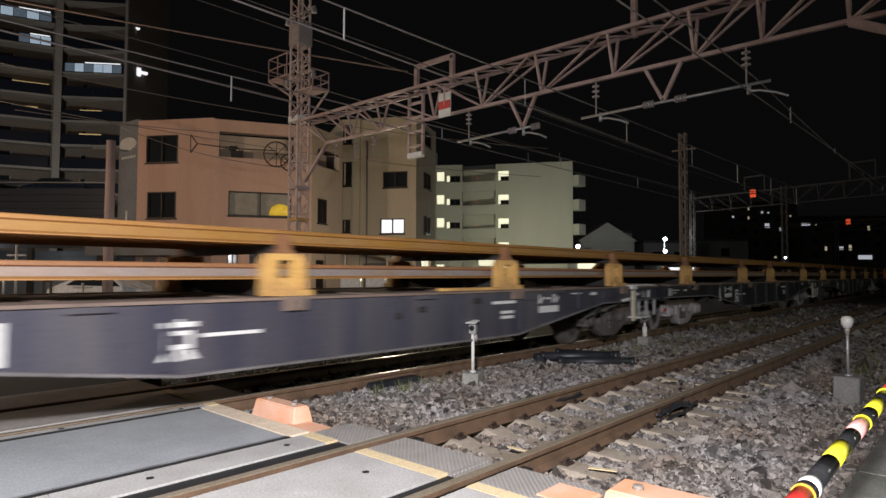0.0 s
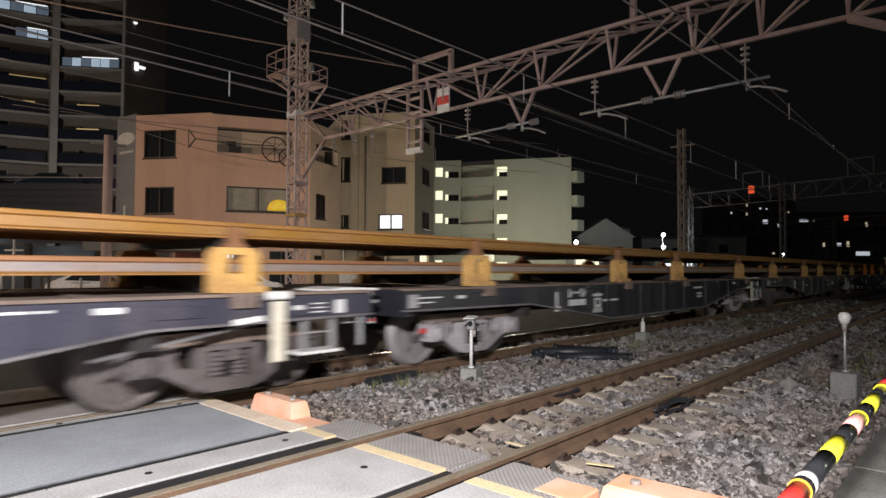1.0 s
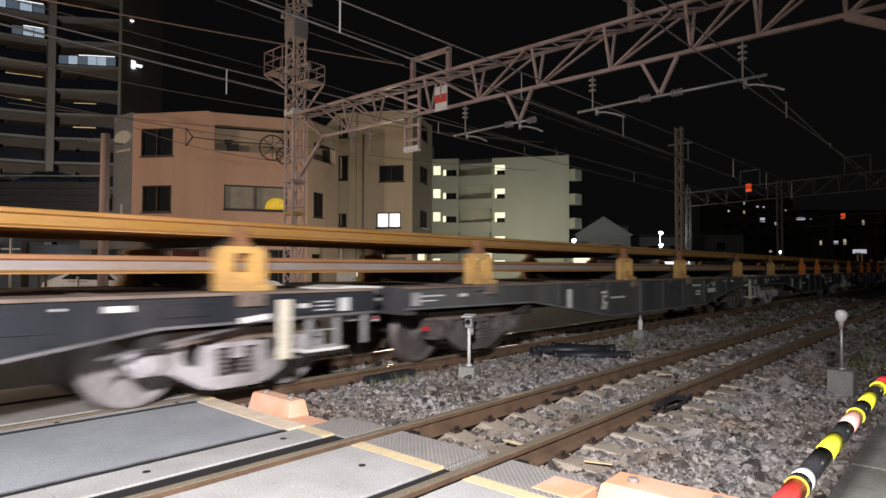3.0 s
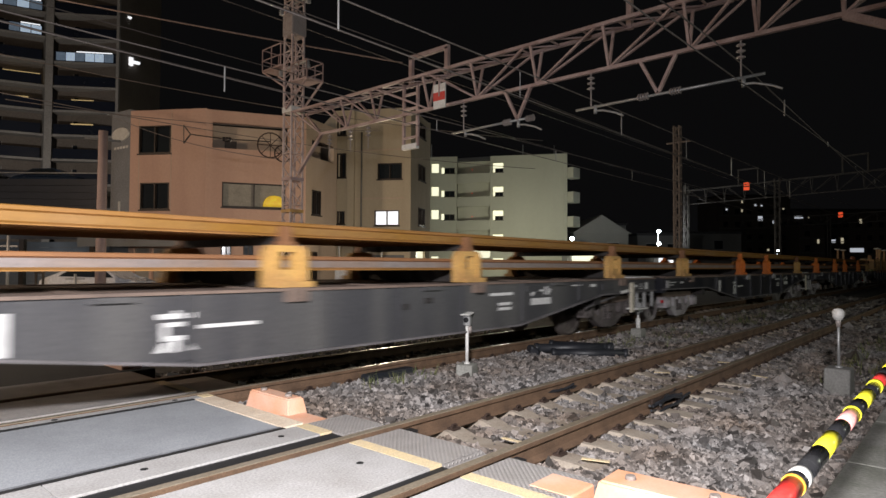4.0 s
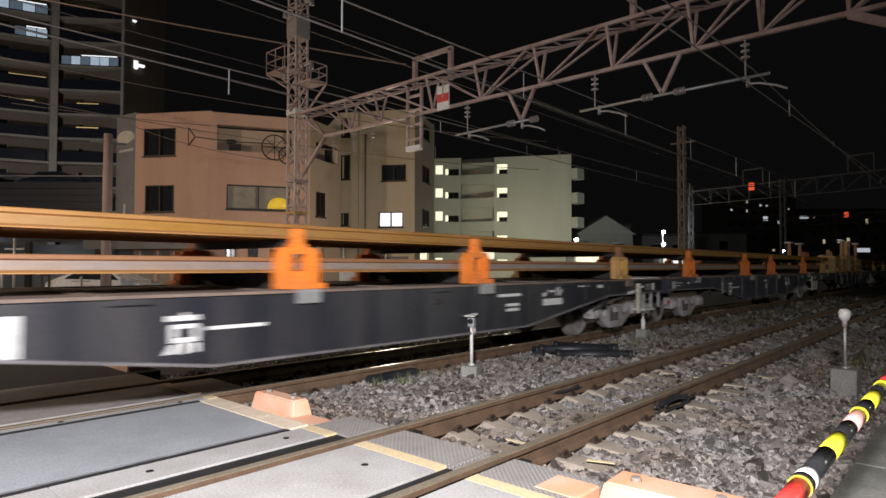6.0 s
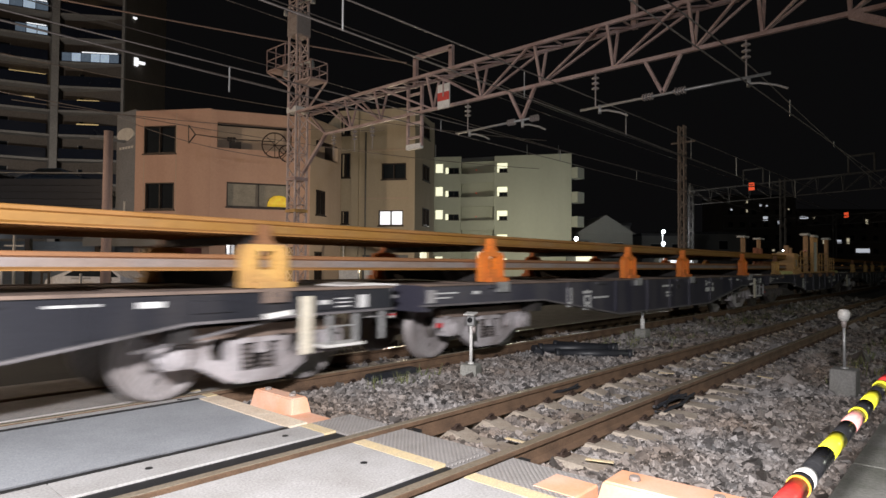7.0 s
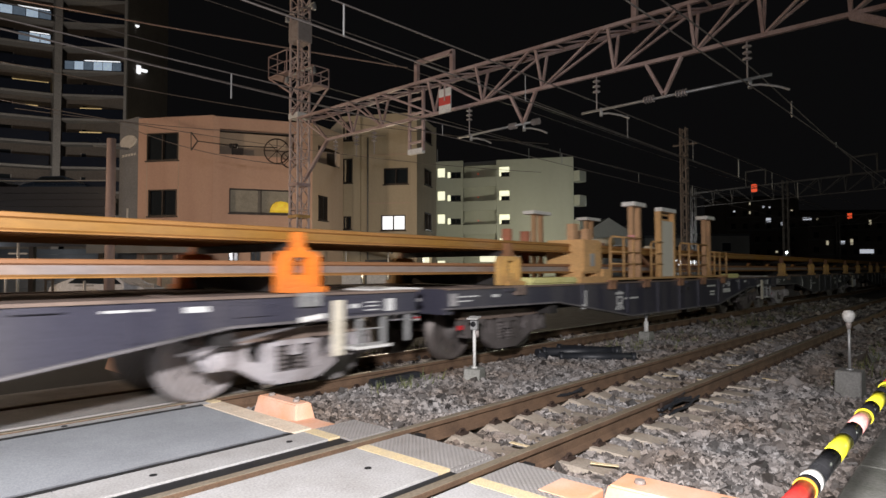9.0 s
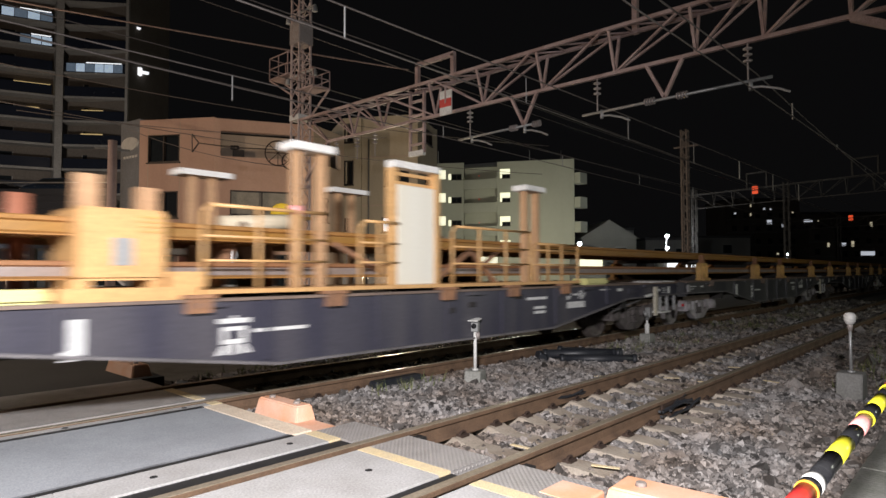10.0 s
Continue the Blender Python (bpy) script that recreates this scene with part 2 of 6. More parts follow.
CURTAIN = mat("grey_curtain", (0.32, 0.30, 0.26), 0.9, 0, (0.2, 0.19, 0.17), 3, 25, 0.1)
DOOR_RED = mat("dull_dark_red_door", (0.26, 0.09, 0.08), 0.6, 0, (0.18, 0.06, 0.055), 2, 25, 0.1)
SHUTTER = mat("grey_roller_shutter", (0.16, 0.17, 0.18), 0.5, 0.2, (0.11, 0.115, 0.12), 0.8, 30, 0.1)
LIT_WHITE = mat("lit_white_window", (0.95, 0.97, 1.0), 0.5, 0, (0.75, 0.78, 0.85), 2.5, 12, 0, 0.5, glow=1.1)
LIT_COOL = mat("lit_cool_window", (0.48, 0.60, 0.74), 0.5, 0, (0.2, 0.3, 0.42), 1.2, 5, 0, 0.7, glow=0.55)
LIT_WARM = mat("lit_warm_window", (0.85, 0.62, 0.28), 0.5, 0, (0.5, 0.33, 0.12), 1.5, 6, 0, 0.7, glow=0.6)
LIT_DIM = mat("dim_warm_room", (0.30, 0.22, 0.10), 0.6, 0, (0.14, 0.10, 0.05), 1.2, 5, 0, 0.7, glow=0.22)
DECK_CLAD = mat("dark_blue_cladding", (0.05, 0.055, 0.07), 0.5, 0.2, (0.035, 0.04, 0.05), 0.8, 30, 0.1)
LIT_LOBBY = mat("lit_corridor_wall", (1.0, 0.98, 0.72), 0.5, 0, (0.85, 0.8, 0.5), 2.0, 8, 0, 0.5, glow=0.9)
LIT_YELLOW = mat("lit_yellow_shade", (0.9, 0.62, 0.05), 0.5, 0, (0.5, 0.30, 0.05), 2.0, 8, 0, 0.9, glow=0.3)
BULB = mat("street_lamp_bulb", (0.9, 0.95, 1.0), 0.4, 0, (0.9, 0.95, 1.0), 2, 8, 0, 0, glow=14)
RED_GLOW = mat("red_signal_lens", (1.0, 0.10, 0.03), 0.4, 0, (0.8, 0.08, 0.02), 2, 8, 0, 0.2, glow=0.6)
LIT_FAR = mat("far_lit_window", (0.85, 0.9, 1.0), 0.5, 0, (0.5, 0.5, 0.5), 0.8, 3, 0, 0.8, glow=0.5)
LIT_FAR_WARM = mat("far_warm_window", (0.95, 0.85, 0.6), 0.5, 0, (0.5, 0.4, 0.2), 0.8, 3, 0, 0.8, glow=0.4)
BOGIE_DARK = mat("dark_dirt_and_shade_casting", (0.125, 0.108, 0.105), 0.7, 0.1, (0.07, 0.06, 0.055), 2.8, 40, 0.3, 0.95)
CAR_BLUE = mat("dark_blue_car_paint", (0.03, 0.05, 0.09), 0.25, 0.1)
TAR = mat("dark_tar_band", (0.15, 0.155, 0.168), 0.8, 0, (0.29, 0.305, 0.325), 5.0, 75, 0.5, 1.0, grain_by=1.0)
CAR_BLACK = mat("black_car_paint", (0.015, 0.016, 0.02), 0.2, 0.1)
CAR_WHITE = mat("white_car_paint", (0.62, 0.63, 0.66), 0.3, 0.0, (0.5, 0.5, 0.53), 2, 30, 0.02)
LEAF = mat("dry_grass", (0.13, 0.16, 0.06), 0.8, 0, (0.14, 0.11, 0.05), 3, 30, 0.1, 0.8, 0.4, True)

# ---- mesh helpers ----


def box(bm, x0, x1, y0, y1, z0, z1, m=None):
    vs = [bm.verts.new(p) for p in ((x0, y0, z0), (x1, y0, z0), (x1, y1, z0), (x0, y1, z0), (x0, y0, z1), (x1, y0, z1), (x1, y1, z1), (x0, y1, z1))]
    for f in ((3, 2, 1, 0), (4, 5, 6, 7), (0, 1, 5, 4), (1, 2, 6, 5), (2, 3, 7, 6), (3, 0, 4, 7)):
        bm.faces.new([vs[i] for i in f])
    if m is not None:
        for v in vs:
            v.co = m @ v.co
    return vs


def prism(bm, outline, axis, a, b):
    """Extrude an outline of 2D points along x, y or z from a to b."""
    def put(u, v, w):
        return {"x": (w, u, v), "y": (u, w, v), "z": (u, v, w)}[axis]
    lo = [bm.verts.new(put(u, v, a)) for u, v in outline]
    hi = [bm.verts.new(put(u, v, b)) for u, v in outline]
    n = len(outline)
    for i in range(n):
        bm.faces.new((lo[i], lo[(i + 1) % n], hi[(i + 1) % n], hi[i]))
    bm.faces.new(lo[::-1])
    bm.faces.new(hi)
    return lo + hi


def tube(bm, p, q, r, n=8, r2=None, caps=True):
    p, q = Vector(p), Vector(q)
    d = (q - p).normalized()
    a = d.orthogonal().normalized()
    b = d.cross(a)
    r2 = r if r2 is None else r2
    rings = []
    for c, rad in ((p, r), (q, r2)):
        rings.append([bm.verts.new(c + (a * math.cos(k * math.tau / n) + b * math.sin(k * math.tau / n)) * rad) for k in range(n)])
    for k in range(n):
        f = bm.faces.new((rings[0][k], rings[0][(k + 1) % n], rings[1][(k + 1) % n], rings[1][k]))
        f.smooth = n > 6
    if caps:
        bm.faces.new(rings[0][::-1])
        bm.faces.new(rings[1])


def bar(bm, p, q, w, h=None):
    """A flat or square bar from p to q, w across and h high."""
    p, q = Vector(p), Vector(q)
    h = w if h is None else h
    d = (q - p).normalized()
    side = d.cross(Vector((0, 0, 1)))
    side = Vector((1, 0, 0)) if side.length < 1e-3 else side.normalized()
    up = side.cross(d)
    vs = []
    for c in (p, q):
        for s, u in ((-1, -1), (1, -1), (1, 1), (-1, 1)):
            vs.append(bm.verts.new(c + side * s * w / 2 + up * u * h / 2))
    for f in ((3, 2, 1, 0), (4, 5, 6, 7), (0, 1, 5, 4), (1, 2, 6, 5), (2, 3, 7, 6), (3, 0, 4, 7)):
        bm.faces.new([vs[i] for i in f])


def lathe(bm, profile, m, n=16):
    """Turn a profile of (radius, height) points about the z axis of m."""
    rings = []
    for r, z in profile:
        rings.append([bm.verts.new(m @ Vector((r * math.cos(k * math.tau / n), r * math.sin(k * math.tau / n), z))) for k in range(n)])
    for a, b in zip(rings, rings[1:]):
        for k in range(n):
            bm.faces.new((a[k], a[(k + 1) % n], b[(k + 1) % n], b[k])).smooth = True
    bm.faces.new(rings[0][::-1])
    bm.faces.new(rings[-1])


def bevelled(bm, w=0.01, seg=1):
    bmesh.ops.bevel(bm, geom=bm.edges[:], offset=w, segments=seg, affect="EDGES", clamp_overlap=True)
    return bm


def mesh_of(name, bm, material):
    bmesh.ops.recalc_face_normals(bm, faces=bm.faces[:])
    me = bpy.data.meshes.new(name)
    bm.to_mesh(me)
    bm.free()
    me.materials.append(material)
    return me


def part(name, bm, material, parent=None, label=""):
    me = mesh_of(name, bm, material) if isinstance(bm, bmesh.types.BMesh) else bm
    ob = new(name, me)
    if parent is not None:
        ob.parent = parent
    return tagged(ob, label)


def thing(name, label, category, group="", kind="", at=None):
    ob = new(name)
    ob.empty_display_size = 0.1
    if at is not None:
        ob.matrix_basis = at
    return tagged(ob, label, category, group, kind)


def BM():
    return bmesh.new()


def boxes(*rows):
    bm = BM()
    for r in rows:
        box(bm, *r)
    return bm

# ---- ground, tracks and crossing ----
Y_NEAR, Y_FAR = 3.05, 6.42          # track centres
EDGE_X = 2.97                       # edge of the road over the tracks


def ground_sheet():
    bm = BM()
    box(bm, -900, 1500, -900, 1500, -0.75, -0.42)
    tagged(part("ground", bm, GROUND), "dark gravelly ground beside the railway", "ground", kind="structure")


def rail_profile(s=1.0, y=0.0, z=0.0):
    """Half-metre-scale outline of a flat-bottomed rail, top at z."""
    pts = [(-0.0635, -0.153), (0.0635, -0.153), (0.0635, -0.142), (0.012, -0.122), (0.008, -0.05), (0.0325, -0.036),
           (0.0325, -0.008), (0.024, 0), (-0.024, 0), (-0.0325, -0.008), (-0.0325, -0.036), (-0.008, -0.05), (-0.012, -0.122), (-0.0635, -0.142)]
    return [(y + a * s, z + b * s) for a, b in pts]


def track_rail(y, label):
    t = thing("track_rail", label, "rail", "rails of the railway", at=pose(0, y, 0))
    bm = BM()
    prism(bm, rail_profile(), "x", -14, 320)
    part("web", bm, RAIL_RUST, t)
    bm = BM()
    box(bm, -14, 320, -0.030, 0.030, -0.004, 0.003)
    part("running_surface", bm, RAIL_HEAD, t, "worn brownish running surface")


def sleeper_mesh():
    bm = BM()
    half = [(-1.0, 0.0), (-0.72, 0.012), (-0.42, 0.012), (-0.25, -0.035), (0.25, -0.035), (0.42, 0.012), (0.72, 0.012), (1.0, 0.0)]
    for (ya, za), (yb, zb) in zip(half, half[1:]):
        vs = []
        for y, z in ((ya, za), (yb, zb)):
            vs += [bm.verts.new(p) for p in ((-0.13, y, -0.16), (0.13, y, -0.16), (0.105, y, z), (-0.105, y, z))]
        for f in ((0, 1, 5, 4), (1, 2, 6, 5), (2, 3, 7, 6), (3, 0, 4, 7)):
            bm.faces.new([vs[i] for i in f])
        if ya == -1.0:
            bm.faces.new(vs[:4])
        if yb == 1.0:
            bm.faces.new(vs[4:])
    bmesh.ops.remove_doubles(bm, verts=bm.verts[:], dist=1e-4)
    return mesh_of("sleeper", bm, SLEEPER)


def clip_mesh():
    bm = BM()
    box(bm, -0.05, 0.05, -0.035, 0.035, -0.004, 0.018)
    for k in range(6):
        a0, a1 = math.pi * k / 6, math.pi * (k + 1) / 6
        tube(bm, (-0.04 * math.cos(a0), 0.0, 0.015 + 0.028 * math.sin(a0)), (-0.04 * math.cos(a1), 0.0, 0.015 + 0.028 * math.sin(a1)), 0.011, 6)
    return mesh_of("rail_clip", bm, CLIP)


def sleepers():
    me, clip = sleeper_mesh(), clip_mesh()
    first = thing("sleeper", "grey concrete sleeper with rusty rail clips, in ballast", "sleeper", "sleepers under the tracks", at=pose(4.07, Y_NEAR, -0.158))
    part("beam", me, None, first)
    for s in (-1, 1):
        for o in (-0.1, 0.1):
            c = part("rail_clip", clip, None, first)
            c.location = (0, s * 0.5335 + o, 0.012)
    for i in range(1, 64):
        copy_thing(first, pose(4.07 + 0.492 * i, Y_NEAR + random.uniform(-0.012, 0.012), -0.158 + random.uniform(-0.006, 0.004), 0, 0, random.uniform(-0.6, 0.6)))
    for i in range(0, 50):
        copy_thing(first, pose(4.2 + 0.58 * i, Y_FAR, -0.162))


ground_sheet()
for yy in (Y_NEAR - 0.5335, Y_NEAR + 0.5335, Y_FAR - 0.5335, Y_FAR + 0.5335):
    track_rail(yy, "long rusty brown steel rail with a worn top")
sleepers()


def bed():
    """Ballast shoulders under the tracks, as a low profiled bank."""
    bm = BM()
    prism(bm, [(-6.0, -0.5), (-2.5, -0.36), (0.6, -0.30), (1.2, -0.20), (1.9, -0.205), (2.3, -0.235), (3.7, -0.235), (4.1, -0.17), (5.1, -0.15), (5.7, -0.19), (7.2, -0.2),
               (7.9, -0.2), (9.5, -0.42), (9.5, -0.7), (-6.0, -0.7)], "x", 3.3, 330)
    tagged(part("ballast_bed", bm, GROUND), "grey brown ballast bed under the tracks", "ballast", kind="structure")


bed()


def stones():
    """Loose ballast stones: small broken rocks, many thousands."""
    rng = np.random.default_rng(5)
    v0 = np.array([(-1, -1, -1), (1, -1, -1), (1, 1, -1), (-1, 1, -1), (-1, -1, 1), (1, -1, 1), (1, 1, 1), (-1, 1, 1)]) * 0.72
    f0 = np.array([(0, 2, 1), (0, 3, 2), (4, 5, 6), (4, 6, 7), (0, 1, 5), (0, 5, 4), (1, 2, 6), (1, 6, 5), (2, 3, 7), (2, 7, 6), (3, 0, 4), (3, 4, 7)])
    # stretches: x0, x1, y0, y1, z at y0, z at y1, stones per square metre, size
    areas = [(3.25, 8, 3.80, 5.72, -0.152, -0.152, 2300, 0.019), (8, 16, 3.80, 5.72, -0.15, -0.155, 1100, 0.023),
             (3.6, 8, 2.62, 3.5, -0.205, -0.205, 2100, 0.019), (8, 16, 2.62, 3.5, -0.2, -0.2, 800, 0.023),
             (3.5, 8, 1.25, 2.05, -0.172, -0.165, 2300, 0.019), (3.6, 8, 2.02, 2.45, -0.172, -0.19, 1900, 0.019), (3.3, 8, 0.74, 1.25, -0.2, -0.18, 2000, 0.019),
             (8, 17, 0.74, 2.42, -0.22, -0.165, 1000, 0.023), (9, 22, -2.0, 0.3, -0.36, -0.31, 120, 0.036),
             (3.3, 12, 6.9, 9.0, -0.17, -0.35, 300, 0.032), (3.6, 12, 5.9, 6.95, -0.2, -0.2, 400, 0.026), (16, 34, 0.3, 5.7, -0.2, -0.15, 80, 0.04)]
    verts, faces, base = [], [], 0
    for x0, x1, y0, y1, z0, z1, dens, size in areas:
        n = int((x1 - x0) * (y1 - y0) * dens)
        p = np.stack([rng.uniform(x0, x1, n), rng.uniform(y0, y1, n)], 1)
        k = (p[:, 1] - y0) / (y1 - y0)
        if 1.9 < y0 < 3.0:        # the sleepers' tops stay mostly clear
            off = np.abs(((p[:, 0] - 4.07) / 0.492 + 0.5) % 1.0 - 0.5) * 0.492
            keep = (off > 0.122) | (rng.uniform(size=n) < 0.06)
            p, k = p[keep], k[keep]
            n = len(p)
        z = z0 + (z1 - z0) * k + rng.uniform(-0.4, 0.55, n) * size
        s = size * rng.lognormal(0, 0.42, n)
        r = rng.normal(size=(n, 4))
        r /= np.linalg.norm(r, axis=1, keepdims=True)
        w, a, b, c = r.T
        rot = np.stack([1 - 2 * (b * b + c * c), 2 * (a * b - c * w), 2 * (a * c + b * w), 2 * (a * b + c * w), 1 - 2 * (a * a + c * c), 2 * (b * c - a * w),
                        2 * (a * c - b * w), 2 * (b * c + a * w), 1 - 2 * (a * a + b * b)], 1).reshape(n, 3, 3)
        shape = v0[None] * (1 + rng.uniform(-0.55, 0.35, (n, 8, 3))) * (s[:, None] * rng.uniform(0.6, 1.25, (n, 3)))[:, None]
        v = np.einsum("nij,nvj->nvi", rot, shape) + np.stack([p[:, 0], p[:, 1], z], 1)[:, None]
        verts.append(v.reshape(-1, 3))
        faces.append((f0[None] + (np.arange(n) * 8)[:, None, None]).reshape(-1, 3) + base)
        base += n * 8
    verts, faces = np.concatenate(verts), np.concatenate(faces)
    me = bpy.data.meshes.new("ballast_stones")
    me.vertices.add(len(verts))
    me.vertices.foreach_set("co", verts.ravel())
    me.loops.add(faces.size)
    me.loops.foreach_set("vertex_index", faces.ravel().astype(np.int32))
    me.polygons.add(len(faces))
    me.polygons.foreach_set("loop_start", np.arange(0, faces.size, 3, dtype=np.int32))
    me.polygons.foreach_set("use_smooth", np.zeros(len(faces), dtype=bool))
    me.update(calc_edges=True)
    me.validate()
    me.materials.append(STONE)
    tagged(new("ballast_stones", me), "loose grey and brown broken ballast stones", "ballast", kind="stuff")


stones()


def crossing():
    """Road surface across both tracks, ending at EDGE_X."""
    x0, x1 = -14.0, EDGE_X
    road = thing("crossing_road", "grey asphalt road surface of a level crossing between the tracks", "road", kind="structure")
    part("asphalt", boxes((x0, x1 - 0.205, 4.16, 5.64, -0.3, -0.004)), ASPHALT, road)
    part("approach", boxes((x0, x1, -8.0, 1.55, -0.3, -0.012)), ASPHALT, road)
    part("far_road", boxes((x0, x1 + 0.3, 7.72, 20, -0.3, -0.01)), ROAD_DARK, road)
    part("tar_band", boxes((x0, x1 - 0.205, 4.162, 4.21, -0.1, 0.0)), TAR, road, "dark tar band along the asphalt edge")
    # black joints and flangeways
    part("flangeway", boxes((x0, x1, 3.625, 3.795, -0.2, -0.014), (x0, x1 + 0.62, 3.46, 3.552, -0.2, -0.05), (x0, x1, 2.552, 2.645, -0.2, -0.016), (x0, x1 + 0.62, 2.40, 2.483, -0.2, -0.06),
                            (x0, x1, 5.802, 5.848, -0.2, -0.012), (x0, x1 + 0.3, 5.92, 6.02, -0.2, -0.05), (x0, x1 + 0.3, 6.82, 6.92, -0.2, -0.05)), RUBBER, road, "black rubber flangeway beside the rails")
    part("joint", boxes((x0, x1 - 0.205, 4.116, 4.164, -0.2, 0.0035), (x0, x1 - 0.205, 5.632, 5.679, -0.2, 0.0035), (x0, x1, 1.55, 1.57, -0.2, -0.016)), RUBBER, road)
    # pale panels in lengths, with dark lifting holes
    strips = [(3.797, 4.123, 0.0, "side"), (2.647, 3.458, 0.0, "middle"), (1.572, 2.398, 0.0, "side"), (5.677, 5.80, 0.0, "side")]
    for y0, y1, z, _ in strips:
        for a, b in ((-14, -9.6), (-9.594, -5.2), (-5.194, -0.8), (-0.794, 1.10), (1.106, x1 - 0.11)):
            bm = BM()
            box(bm, a, b, y0, y1, -0.2, z)
            bevelled(bm, 0.002)
            part("crossing_panel", bm, PANEL, road, "pale worn concrete panel")
        for a in (1.62, 2.62, 0.4, -1.2):
            bm = BM()
            tube(bm, (a, (y0 + y1) / 2, z - 0.02), (a, (y0 + y1) / 2, z + 0.0035), 0.024, 14)
            part("lifting_hole", bm, RUBBER, road)
    # yellow lines at the edge, and studded plates beyond it with sloping ends
    for y0, y1 in ((3.797, 4.123), (2.647, 3.458), (1.75, 2.398)):
        part("yellow_line", boxes((x1 - 0.108, x1, y0, y1, -0.2, 0.002)), YELLOW_PAINT, road, "worn yellow edge line")
        bm = BM()
        prism(bm, [(x1 + 0.002, -0.25), (x1 + 0.002, 0.0), (x1 + 0.41, 0.0), (x1 + 0.50, -0.06), (x1 + 0.50, -0.25)], "y", 3.655 if y0 > 3.7 else y0, y1)
        part("studded_plate", bm, STUD, road, "grey studded steel end plate")
    part("studded_plate", boxes((x0, x1, 6.024, 6.816, -0.2, -0.006), (x1 + 0.002, x1 + 0.5, 6.024, 6.816, -0.2, -0.02)), STUD, road, "dark studded plate between the rails")
    part("studded_plate", boxes((x0, x1, 6.99, 7.7, -0.2, -0.006)), STUD, road, "dark studded plate between the rails")
    part("yellow_line", boxes((x1 - 0.10, x1, 5.677, 5.80, -0.2, 0.003), (x1 - 0.1, x1, 6.03, 6.8, -0.1, 0.0)), YELLOW_PAINT, road)
    # the pale painted edge strip along the asphalt
    bm = BM()
    for a, b in ((4.16, 4.65), (4.655, 5.14), (5.145, 5.64)):
        box(bm, x1 - 0.20, x1 - 0.01, a, b, -0.25, 0.004)
    part("edge_strip", bm, mat("pale_cream_edge_paint", (0.78, 0.66, 0.52), 0.7, 0, (0.68, 0.54, 0.40), 7, 70, 0.2, 0.8), road, "pale cream painted edge strip")
    part("edge_slab", boxes((x1 + 0.004, x1 + 0.28, 4.2, 4.62, -0.2, -0.03)), ORANGE_PLASTIC, road)
    part("edge_slab", bevelled(boxes((x1 + 0.06, x1 + 0.34, 1.73, 2.02, -0.2, 0.004)), 0.01), ORANGE_PLASTIC, road, "chipped orange edge slab")


crossing()


def edge_block(name, at, length, w=0.30, h=0.15):
    """Tapered orange guide block with two bolt heads."""
    t = thing(name, "faded orange tapered guide block at the crossing edge", "guide block", "orange guide blocks", at=at)
    bm = BM()
    lo = [(-w / 2, -length / 2), (w / 2, -length / 2), (w / 2, length / 2), (-w / 2, length / 2)]
    a = [bm.verts.new((x, y, -0.12)) for x, y in lo]
    b = [bm.verts.new((x * 0.62, y * 0.86, h)) for x, y in lo]
    for i in range(4):
        bm.faces.new((a[i], a[(i + 1) % 4], b[(i + 1) % 4], b[i]))
    bm.faces.new(b)
    bm.faces.new(a[::-1])
    bevelled(bm, 0.012, 2)
    part("body", bm, ORANGE_PLASTIC, t)
    for y in (-0.27, 0.27):
        bm = BM()
        tube(bm, (0, y * length, h - 0.005), (0, y * length, h + 0.022), 0.035, 10, 0.028)
        part("bolt_head", bm, mat("grey_bolt_cap", (0.32, 0.27, 0.24), 0.6), t)
    return t


edge_block("guide_block", pose(3.18, 4.90, -0.02), 0.74, 0.25, 0.125)
edge_block("guide_block", pose(3.35, 1.29, -0.075, 0, 0, 3), 0.85, 0.42)
edge_block("guide_block", pose(3.05, 8.3, -0.01), 0.95)


